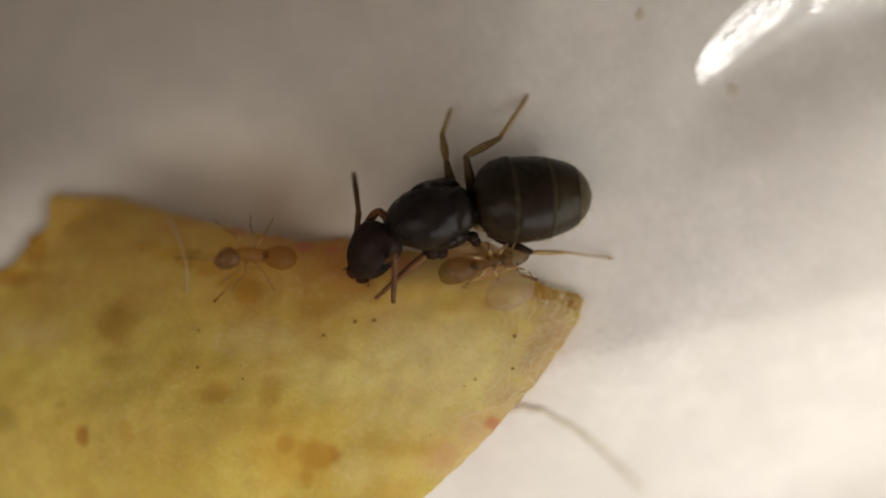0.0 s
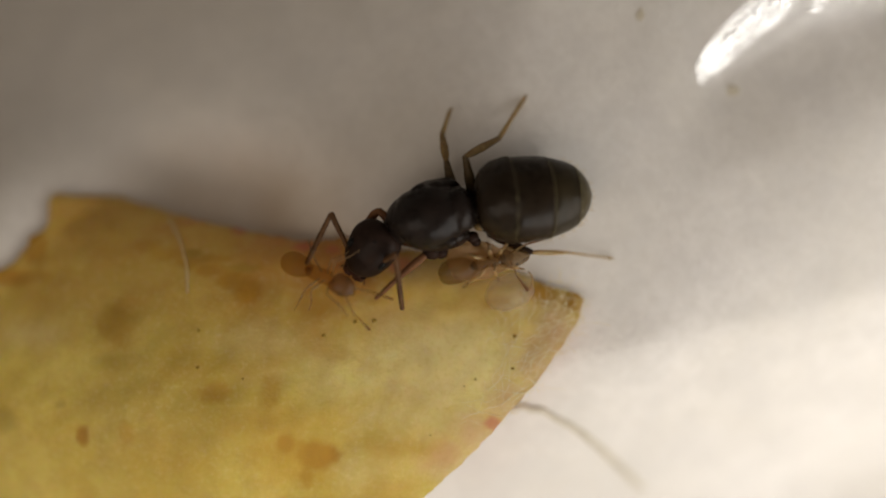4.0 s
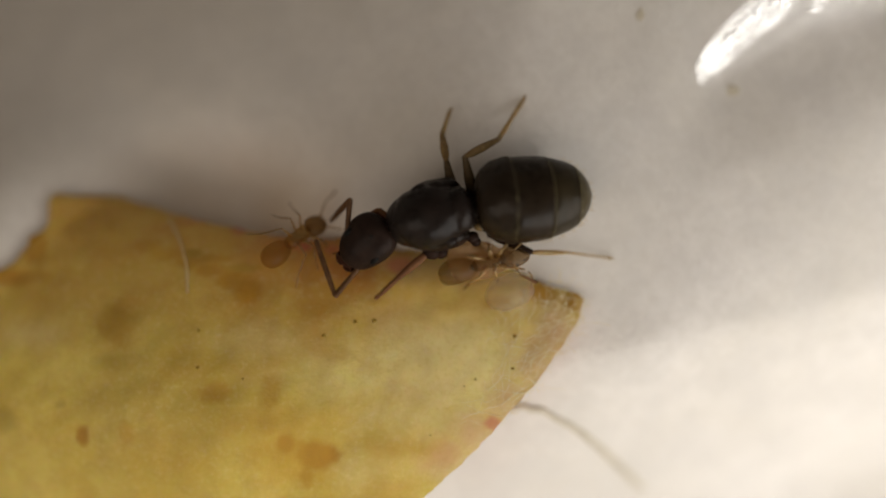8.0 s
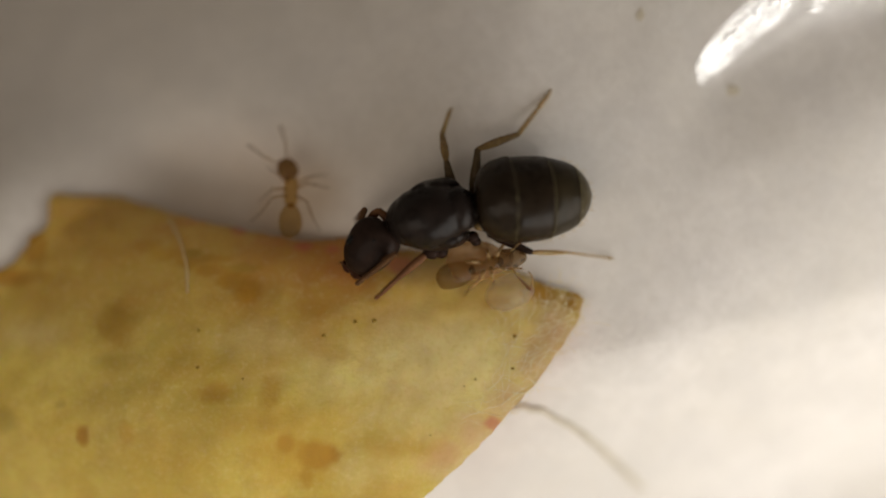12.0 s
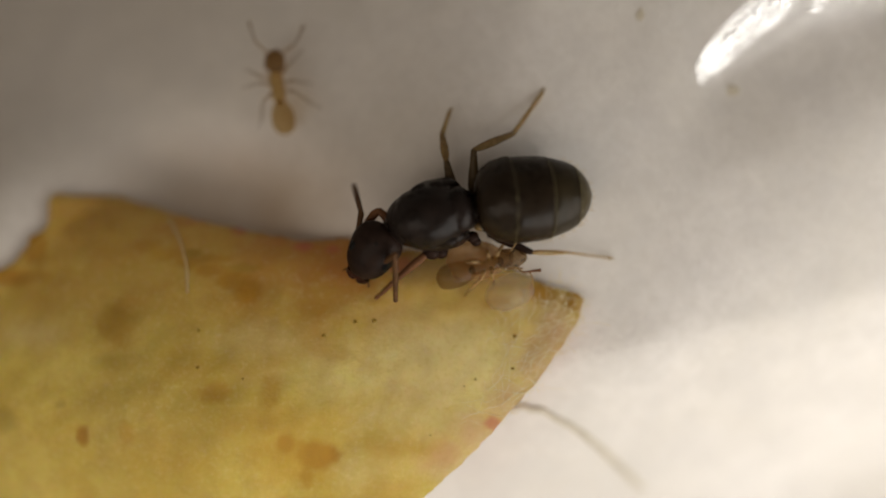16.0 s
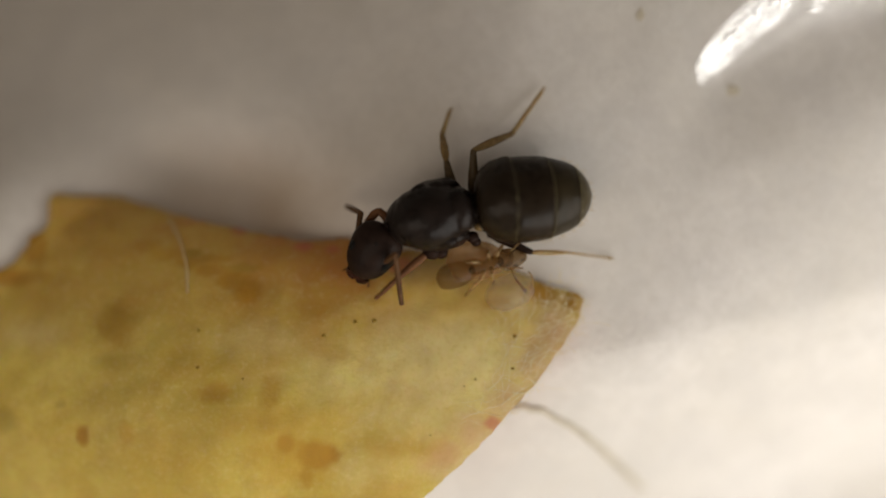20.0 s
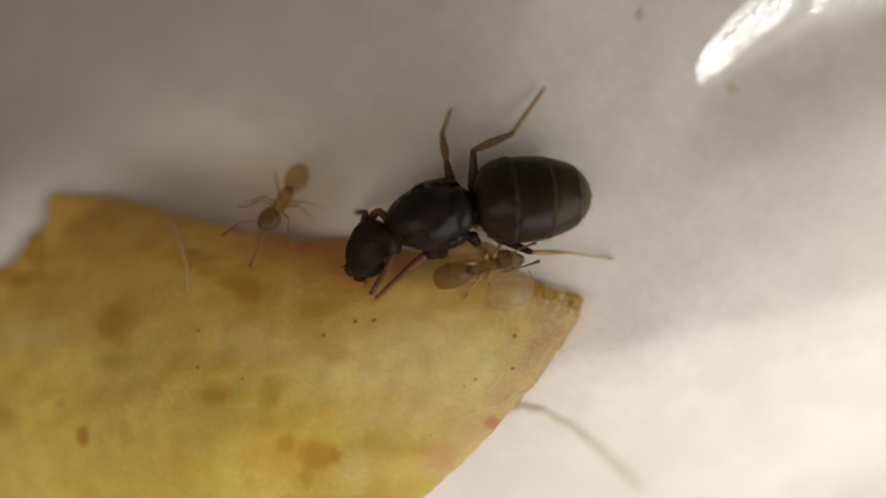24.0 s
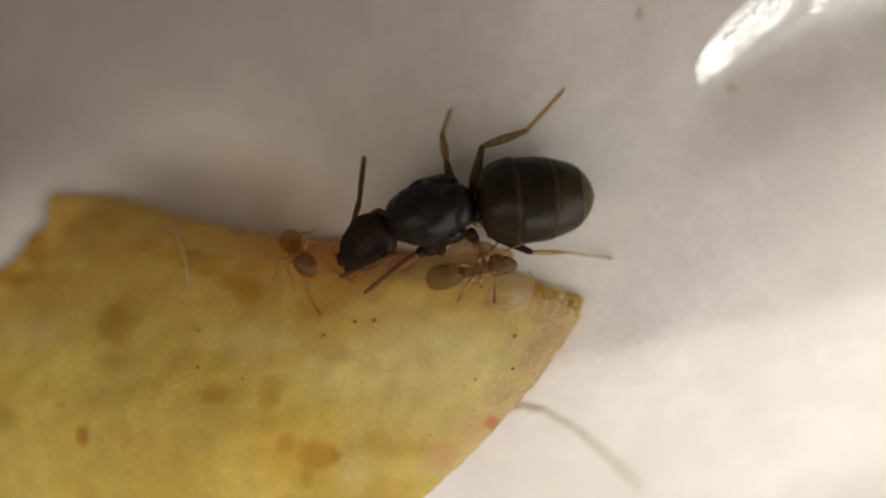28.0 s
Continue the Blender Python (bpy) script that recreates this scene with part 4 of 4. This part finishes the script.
def motions():
    head_rows, far_stem, far_lash, near_stem, near_lash = [], [], [], [], []

    def queen_at(t, mouth, elbow_far, tip_far, tip_near, elbow_near=(-1.64, -0.18)):
        m = head_pose(mouth)
        head_rows.append((t, m))
        for elbow, tip, side, z0, stems, lashes, up in ((elbow_far, tip_far, -0.42, 0.16, far_stem, far_lash, 0.55), (elbow_near, tip_near, 0.42, -0.1, near_stem, near_lash, -0.1)):
            base = (m @ Vector((1.62 * MM, side * MM, z0 * MM))) / MM
            knee = aimed(base, *elbow, SCAPE, up)
            short = math.hypot(elbow[0] - base.x, elbow[1] - base.y) < 0.72 * SCAPE
            if short:
                knee = aimed(base, *elbow, SCAPE, 1.0)
            else:
                knee.z = max(1.9, base.z + (knee.z - base.z) * abs(up))
            end = aimed(knee, *tip, FUNICLE, -1.0)
            end.z = max(end.z, 1.75 if end.y < 0.5 else 0.6)
            a = bone(base, knee)
            stems.append((t, a))
            joint = base + (knee - base).normalized() * SCAPE
            lashes.append((t, a.inverted() @ bone(joint, end)))

    # seconds, mouth, far elbow and tip, near tip and elbow
    queen_at(0.0, (-3.12, -1.02), (-2.94, 1.50), (-3.24, 2.76), (-1.76, -1.90))
    queen_at(0.5, (-3.12, -1.02), (-2.90, 1.46), (-3.08, 3.16), (-1.60, -1.94))
    queen_at(1.0, (-3.12, -1.02), (-2.94, 1.46), (-3.28, 2.50), (-1.52, -1.94))
    queen_at(1.5, (-3.18, -1.06), (-2.96, 1.50), (-3.40, 2.50), (-1.10, -1.94), (-1.54, -0.22))
    queen_at(2.0, (-3.14, -1.06), (-2.94, 1.52), (-4.76, 2.08), (-2.16, -1.74))
    queen_at(2.5, (-3.14, -1.04), (-2.96, 1.50), (-4.78, 2.18), (-1.84, -2.04))
    queen_at(3.0, (-3.18, -0.98), (-3.20, 1.56), (-5.22, 1.16), (-1.62, -2.00))
    queen_at(3.5, (-3.26, -0.94), (-3.60, 1.32), (-5.06, 0.16), (-1.34, -2.04))
    queen_at(5.5, (-3.22, -1.04), (-4.18, 0.78), (-4.18, -1.02), (-2.68, -1.98))
    queen_at(6.0, (-3.00, -1.10), (-4.18, 1.00), (-3.94, -0.92), (-2.64, -1.54))
    queen_at(6.5, (-3.06, -1.12), (-3.40, 1.26), (-4.36, -0.50), (-2.10, -2.02), (-1.28, -0.28))
    queen_at(7.0, (-3.46, -0.94), (-3.04, 1.38), (-4.62, 0.32), (-2.88, -0.92), (-2.36, -1.42))
    queen_at(7.5, (-3.52, -0.54), (-3.16, 1.58), (-4.66, 0.68), (-4.28, -0.34), (-3.54, -1.50))
    queen_at(8.0, (-3.54, -0.54), (-3.28, 1.52), (-4.12, 1.00), (-4.34, -0.24), (-3.60, -1.40))
    queen_at(8.5, (-3.66, -0.24), (-2.74, 1.84), (-3.84, 1.72), (-4.30, 0.24), (-4.20, -0.94))
    queen_at(9.0, (-3.58, -0.28), (-2.44, 1.88), (-3.30, 1.58), (-4.36, 0.24), (-3.82, -1.12))
    queen_at(9.5, (-3.68, -0.42), (-2.72, 1.96), (-4.70, 2.32), (-1.14, -1.60), (-1.80, -0.08))
    queen_at(10.0, (-3.52, -0.70), (-3.28, 1.60), (-4.48, 0.32), (-1.94, -1.64), (-1.72, 0.00))
    queen_at(10.5, (-3.28, -0.82), (-3.22, 1.46), (-4.26, 0.00), (-0.80, -1.70), (-1.68, -0.06))
    queen_at(11.0, (-3.20, -0.92), (-3.04, 1.46), (-4.04, 0.10), (-1.14, -1.64))
    queen_at(11.5, (-3.28, -0.82), (-2.86, 1.56), (-3.44, 1.60), (-1.82, -1.82))
    queen_at(12.0, (-3.26, -0.78), (-2.70, 1.56), (-3.12, 1.12), (-3.06, -1.24))
    queen_at(12.5, (-3.12, -0.82), (-2.80, 1.56), (-2.64, 2.34), (-2.60, -1.44))
    queen_at(14.5, (-3.08, -0.98), (-3.08, 1.28), (-4.00, -0.20), (-0.02, -0.82), (-1.74, 0.30))
    queen_at(15.0, (-3.08, -0.98), (-3.02, 1.24), (-3.78, 0.22), (-0.18, -1.30), (-1.62, 0.16))
    queen_at(15.5, (-3.08, -1.00), (-2.96, 1.30), (-3.52, 1.38), (-1.52, -1.80))
    queen_at(16.0, (-3.10, -1.02), (-2.86, 1.38), (-3.24, 2.28), (-1.68, -1.86))
    queen_at(16.5, (-3.10, -1.02), (-2.90, 1.38), (-3.06, 2.70), (-2.08, -1.76))
    queen_at(17.0, (-3.12, -1.02), (-2.88, 1.38), (-3.04, 2.62), (-1.84, -1.88))
    queen_at(17.5, (-3.16, -1.02), (-2.86, 1.38), (-3.50, 1.66), (-0.40, -1.64), (-1.48, 0.00))
    queen_at(18.0, (-3.12, -1.02), (-2.86, 1.34), (-3.58, 1.28), (-0.58, -1.70), (-1.52, -0.04))
    queen_at(18.5, (-3.12, -1.04), (-2.90, 1.34), (-3.62, 1.20), (-0.08, -1.18), (-1.62, 0.17))
    queen_at(19.0, (-3.12, -1.02), (-2.92, 1.34), (-3.64, 1.10), (-0.86, -1.92), (-1.52, -0.10))
    queen_at(19.5, (-3.12, -1.02), (-2.86, 1.34), (-3.52, 1.30), (-1.48, -1.96))
    queen_at(20.0, (-3.12, -1.04), (-2.88, 1.36), (-3.44, 1.52), (-1.46, -1.96))
    queen_at(20.5, (-3.12, -1.04), (-2.86, 1.38), (-3.40, 1.60), (-1.38, -2.00))
    queen_at(21.0, (-3.10, -1.02), (-2.82, 1.34), (-3.38, 1.52), (-1.36, -1.96))
    queen_at(21.5, (-3.10, -1.02), (-2.90, 1.34), (-3.46, 1.34), (-0.78, -1.90), (-1.56, -0.18))
    queen_at(23.5, (-3.24, -0.94), (-2.76, 1.42), (-3.24, 1.34), (-2.78, -1.60))
    queen_at(24.0, (-3.20, -0.94), (-2.70, 1.34), (-3.10, 1.34), (-2.56, -1.60))
    queen_at(24.5, (-3.12, -1.02), (-2.84, 1.30), (-3.38, 0.32), (-2.28, -1.70))
    queen_at(25.0, (-3.12, -0.86), (-2.96, 1.34), (-3.74, 0.36), (-3.80, -1.02), (-2.82, -1.54))
    queen_at(25.5, (-3.50, -0.52), (-2.92, 1.76), (-3.68, 1.46), (-4.72, 0.16), (-4.52, -0.78))
    queen_at(26.0, (-3.44, -0.44), (-2.80, 1.66), (-3.84, 0.72), (-3.56, -0.66), (-2.40, -0.74))
    queen_at(26.5, (-3.34, -0.70), (-3.08, 1.52), (-3.96, -0.04), (-2.78, -1.54))
    queen_at(27.0, (-3.28, -0.76), (-3.06, 1.66), (-4.26, 0.26), (-0.38, -0.52), (-2.11, 0.52))
    queen_at(27.2, (-3.28, -0.76), (-3.68, 1.30), (-3.90, -0.58), (-0.24, -0.74), (-1.99, 0.33))
    queen_at(27.5, (-3.22, -0.70), (-3.04, 1.52), (-3.66, 0.84), (-2.56, -1.28))
    queen_at(27.8, (-3.28, -0.66), (-2.92, 1.76), (-3.28, 2.62), (-3.06, -1.30))
    queen_at(28.0, (-3.56, -0.62), (-2.86, 1.96), (-2.86, 3.32), (-3.90, -1.12))
    walk(queen_head, head_rows)
    walk(antenna_far[0], far_stem)
    walk(antenna_far[1], far_lash)
    walk(antenna_near[0], near_stem)
    walk(antenna_near[1], near_lash)

    # the queen shifts her far hind leg once, and again a little towards the end
    hip = Vector((1.08, 1.82, 1.65))
    thigh, shank, foot = 1.745, 1.72, 1.975
    femur_rows, tibia_rows, foot_rows, claw_rows = [], [], [], []

    def hind_at(t, knee, ankle, toe, shift=0.0):
        base = hip + Vector((-0.4 * shift, shift, 0))
        k = aimed(base, knee[0], knee[1], thigh, 1.0)
        a = aimed(k, ankle[0], ankle[1], shank, -1.0)
        e = aimed(a, toe[0], toe[1], foot, -1.0)
        m = bone(base, k)
        femur_rows.append((t, m))
        tibia_rows.append((t, m.inverted() @ bone(k, a)))
        foot_rows.append((t, m.inverted() @ bone(a, e)))
        claw_rows.append((t, m.inverted() @ bone(e, e + Vector((0.08, 0.16, -0.03)))))

    hind_at(0.0, (0.80, 3.24, 2.2), (2.02, 3.95, 1.5), (3.00, 5.45, 0.75))
    hind_at(8.7, (0.76, 3.21, 2.2), (1.98, 3.90, 1.5), (2.92, 5.41, 0.75))
    hind_at(9.0, (0.86, 3.30, 2.2), (2.31, 3.90, 1.5), (3.53, 5.15, 0.9))
    hind_at(9.4, (1.23, 3.48, 2.2), (2.81, 4.09, 1.5), (3.93, 5.54, 0.75))
    hind_at(11.0, (1.25, 3.56, 2.2), (2.73, 4.13, 1.5), (3.91, 5.64, 0.75))
    hind_at(12.0, (1.23, 3.54, 2.2), (2.71, 4.13, 1.5), (3.85, 5.64, 0.75))
    hind_at(14.5, (1.11, 3.50, 2.2), (2.55, 4.13, 1.5), (3.62, 5.62, 0.75))
    hind_at(21.0, (1.07, 3.48, 2.2), (2.47, 4.13, 1.5), (3.58, 5.70, 0.75))
    hind_at(25.0, (1.07, 3.48, 2.2), (2.47, 4.13, 1.5), (3.58, 5.70, 0.75))
    hind_at(26.0, (1.11, 3.50, 2.2), (2.75, 4.19, 1.5), (4.14, 5.64, 0.75), 0.07)
    hind_at(28.0, (1.39, 3.66, 2.2), (2.99, 4.21, 1.5), (4.30, 5.66, 0.75), 0.13)
    for ob, rows in zip(leg_hind_far, (femur_rows, tibia_rows, foot_rows, claw_rows)):
        walk(ob, rows)

    # towards the end her body leans back a little and a front foot steps out
    for ob in queen.children:
        if ob.name.split(".")[0] in ("mesonotum", "pronotum", "scutellum", "propodeum", "side_plate", "wing_scar", "coxa"):
            walk(ob, [(0.0, mm(0, 0)), (8.3, mm(0, 0)), (8.8, mm(-0.02, 0.05)), (9.6, mm(0, 0.02)), (24.9, mm(0, 0)), (25.5, mm(0, 0.05)), (26.5, mm(-0.04, 0.1)), (28.0, mm(-0.06, 0.13))])
        elif ob.name.split(".")[0] in ("tergite", "pale_margin", "hairs", "petiole"):
            walk(ob, [(0.0, mm(0, 0)), (26.3, mm(0, 0)), (26.9, mm(0.15, -0.04)), (27.4, mm(0.13, -0.04)), (28.0, mm(0.08, -0.02))])
    rest = leg_front_near[0].matrix_basis.copy()
    rows = []
    for t, dx, dy, turn in ((0.0, 0, 0, 0), (25.5, 0, 0, 0), (26.0, 0, 0.02, -11), (27.0, -0.06, 0.02, -11), (27.4, -0.1, 0.03, -6), (28.0, -0.24, 0.0, -5)):
        m = Matrix.Rotation(radians(turn), 4, "Z") @ rest
        m.translation = rest.translation + Vector((dx, dy, 0)) * MM
        rows.append((t, m))
    walk(leg_front_near[0], rows)

    # the roaming worker: gaster and head, in plan and height, and how far its head turns aside
    keys = []

    def roam(t, gaster, head, turn=0.0):
        keys.append((t, Vector(gaster), Vector(head), turn))

    roam(0.0, (-5.71, -0.30, 2.25), (-7.38, -0.12, 2.25), 50)
    roam(0.5, (-5.75, -0.18, 2.25), (-6.96, -0.02, 2.25), 30)
    roam(1.0, (-5.73, 0.02, 1.75), (-6.14, -0.91, 2.45), 20)
    roam(1.5, (-5.43, -0.38, 1.95), (-4.45, -0.66, 2.25), -10)
    roam(2.0, (-5.51, -0.46, 2.05), (-4.32, -0.70, 2.15), -28)
    roam(2.5, (-5.67, -0.40, 1.95), (-4.71, -0.66, 2.25), -20)
    roam(3.0, (-5.65, -0.44, 1.95), (-4.86, -0.61, 2.35), -45)
    roam(3.5, (-5.21, -0.40, 1.95), (-4.06, -0.92, 2.05), -20)
    roam(5.5, (-5.01, -1.02, 1.95), (-3.24, -1.47, 1.75), 0)
    roam(6.0, (-4.99, -0.82, 1.95), (-3.32, -1.25, 1.75), 0)
    roam(6.5, (-5.61, -0.70, 2.05), (-3.92, -0.88, 1.95), 0)
    roam(7.0, (-6.28, -0.48, 2.15), (-4.19, -0.20, 1.85), -10)
    roam(7.5, (-6.39, -0.28, 2.05), (-4.49, 0.20, 1.75), -10)
    roam(8.0, (-5.92, -0.20, 1.7), (-4.69, 0.88, 0.8), -10)
    roam(8.5, (-5.96, 0.10, 1.7), (-4.71, 1.19, 0.8), -10)
    roam(9.0, (-6.00, 0.18, 1.7), (-4.54, 1.40, 0.8), -40)
    roam(9.5, (-5.92, 0.14, 1.7), (-5.08, 1.73, 0.8), 0)
    roam(10.0, (-5.96, 0.22, 1.7), (-5.12, 1.85, 0.8), -10)
    roam(10.5, (-5.64, 0.32, 1.7), (-4.48, 1.64, 0.8), -20)
    roam(11.0, (-5.62, 0.22, 1.7), (-4.36, 1.60, 0.8), -50)
    roam(11.5, (-5.60, 0.38, 1.7), (-4.67, 2.01, 0.8), -10)
    roam(12.0, (-5.54, 0.96, 0.9), (-5.58, 2.97, 0.1), 28)
    roam(12.5, (-5.51, 1.59, 0.1), (-4.67, 3.31, 0), 0)
    roam(13.5, (-4.71, 2.75, -0.2), (-5.55, 4.23, -0.2), 10)
    roam(14.5, (-5.53, 3.91, -0.25), (-6.90, 5.62, -0.25), 0)
    roam(15.0, (-5.96, 4.02, -0.25), (-7.77, 5.26, -0.25), 24)
    roam(15.5, (-6.17, 4.21, -0.25), (-7.87, 5.62, -0.25), 0)
    roam(16.0, (-5.93, 4.78, -0.25), (-6.33, 7.01, -0.25), -10)
    roam(16.5, (-5.91, 6.29, -0.25), (-5.53, 8.52, -0.25), 0)
    roam(17.0, (-5.85, 7.77, -0.25), (-5.72, 10.00, -0.25), 0)
    roam(17.5, (-6.04, 9.03, -0.25), (-6.19, 11.26, -0.25), 0)
    roam(18.0, (-6.19, 10.54, -0.25), (-6.44, 12.77, -0.25), 0)
    roam(18.8, (-6.61, 12.86, -0.25), (-8.08, 14.54, -0.25), 0)
    roam(19.6, (-7.66, 13.81, -0.25), (-8.82, 11.91, -0.25), 0)
    roam(20.5, (-7.87, 13.49, -0.25), (-7.66, 11.28, -0.25), 0)
    roam(21.5, (-7.55, 13.07, -0.25), (-7.13, 10.88, -0.25), 0)
    roam(22.3, (-6.82, 8.44, -0.25), (-5.77, 6.48, -0.25), 0)
    roam(23.0, (-5.97, 4.44, -0.2), (-4.70, 2.62, -0.1), 0)
    roam(23.5, (-5.55, 2.91, 0.3), (-4.09, 1.61, 0.6), 10)
    roam(24.0, (-5.38, 2.62, 0.3), (-6.13, 1.06, 1.2), -20)
    roam(24.5, (-5.45, 1.98, 0.6), (-5.19, 0.32, 1.9), 10)
    roam(25.0, (-6.18, 2.03, 0.4), (-4.42, 1.17, 1), -10)
    roam(25.5, (-6.15, 1.67, 0.6), (-4.38, 1.16, 1.2), 10)
    roam(26.0, (-6.13, 1.67, 0.6), (-4.30, 0.91, 1.4), 20)
    roam(26.5, (-5.93, 1.45, 0.4), (-4.70, 0.00, 1.8), -30)
    roam(27.0, (-5.55, 0.93, 0.8), (-4.92, 0.36, 2.5), -20)
    roam(27.5, (-5.40, 0.59, 1), (-5.05, -0.04, 2.6), 0)
    roam(27.8, (-5.41, 0.28, 1.4), (-5.03, -0.39, 2.6), 0)
    roam(28.0, (-5.41, 0.22, 1.4), (-4.89, -0.34, 2.6), -10)

    def body_pose(g, h):
        # a short span in plan means that the body is tilted; its lower end keeps its height
        span = math.hypot(h.x - g.x, h.y - g.y)
        rise = max(abs(h.z - g.z), min(1.7, math.sqrt(max(0.0, 2.14 ** 2 - span ** 2))))
        low = min(g.z, h.z)
        g, h = (Vector((g.x, g.y, low)), Vector((h.x, h.y, low + rise))) if h.z >= g.z else (Vector((g.x, g.y, low + rise)), Vector((h.x, h.y, low)))
        mid = (g + h) / 2
        m = bone(g, h)
        m.translation = mid * MM
        return m

    def drive(thing, parts, keys, stride, feel=()):
        walk(thing, [(t, body_pose(g, h)) for t, g, h, turn in keys])
        # when the body rears up, the head nods to stay level
        nods = []
        for t, g, h, turn in keys:
            x = body_pose(g, h).to_3x3() @ Vector((1, 0, 0))
            nods.append(max(0.0, min(62.0, 0.9 * math.degrees(math.asin(max(-1.0, min(1.0, x.z)))))))
        walk(parts["head"], [(k[0], mm(0.74, 0, 0.03, 0, nod, k[3])) for k, nod in zip(keys, nods)])
        fine = [keys[0][0] + k * 0.2 for k in range(int((keys[-1][0] - keys[0][0]) / 0.2 + 0.5))] + [keys[-1][0]]
        # how far it has gone drives the legs and the feelers
        gone, way = [], 0.0
        for i, t in enumerate(fine):
            k = max(j for j in range(len(keys)) if keys[j][0] <= t + 1e-6)
            n = min(k + 1, len(keys) - 1)
            span = max(1e-6, keys[n][0] - keys[k][0])
            way += 0.2 * ((keys[n][1] - keys[k][1]).length + (keys[n][2] - keys[k][2]).length) / 2 / span
            gone.append(way)
        for s, k, leg in parts["legs"]:
            rest = leg.matrix_basis.copy()
            phase = 0.0 if (k + (s > 0)) % 2 else math.pi
            rows = []
            for t, d in zip(fine, gone):
                a = math.sin(d * stride + phase)
                turn = Matrix.Rotation(radians(16 * a * (1 if s < 0 else -1) * -1), 4, "Z") @ Matrix.Rotation(radians(6 * math.cos(d * stride + phase)) * s, 4, "X")
                m = turn @ rest
                m.translation = rest.translation
                rows.append((t, m))
            walk(leg, rows)
        for s, (stem, lash) in zip((-1, 1), parts["antenna"]):
            rows, tips = [], []
            for t, d in zip(fine, gone):
                turn = np.interp(t, [q[0] for q in keys], [q[3] for q in keys])
                swing = 14 * math.sin(t * 2.3 + s) + 8 * math.sin(t * 5.1 + 2 * s)
                base = mm(0.74, 0, 0.03, 0, np.interp(t, [q[0] for q in keys], nods), turn) @ mm(0.2 if feel else 0.55, s * 0.14, 0.12)
                aim = np.interp(t, [q[0] for q in feel], [q[1] for q in feel]) if feel and s < 0 else s * 38 + swing
                m = base @ mm(0, 0, 0, 0, -12, aim)
                rows.append((t, m))
                tips.append((t, mm(0.6 if feel else 0.78, 0, 0, 0, 30, -s * (24 + 0.8 * swing * s))))
            walk(stem, rows)
            walk(lash, tips)

    drive(roamer, roamer_parts, keys, 3.4)

    keys = []
    roam(0.0, (0.46, -0.78, 1.75), (2.50, -0.22, 1.95), -8)
    roam(3.5, (0.46, -0.78, 1.75), (2.50, -0.22, 1.95), -10)
    roam(8.0, (0.46, -0.80, 1.75), (2.50, -0.24, 1.95), -10)
    roam(11.0, (0.38, -0.93, 1.75), (2.44, -0.30, 1.95), -5)
    roam(12.5, (0.36, -0.95, 1.75), (2.44, -0.30, 1.95), -8)
    roam(18.0, (0.38, -0.95, 1.75), (2.44, -0.30, 1.95), -8)
    roam(21.5, (0.36, -0.95, 1.75), (2.42, -0.30, 1.95), -6)
    roam(24.0, (0.22, -0.97, 1.75), (2.40, -0.34, 1.95), -10)
    roam(26.5, (0.14, -0.99, 1.75), (2.20, -0.42, 1.95), -5)
    roam(28.0, (0.02, -0.99, 1.75), (2.08, -0.50, 1.95), -12)
    drive(nurse, nurse_parts, keys, 3.4, ((0.0, -62), (3.5, -75), (6.5, -60), (8.0, -58), (9.5, -20), (10.5, -12), (12.0, -66), (14.5, -40), (15.0, -26), (17.0, -55), (18.0, -70),
                                          (21.0, -82), (23.5, -30), (24.0, -12), (25.5, -40), (27.0, -70), (28.0, -105)))


motions()
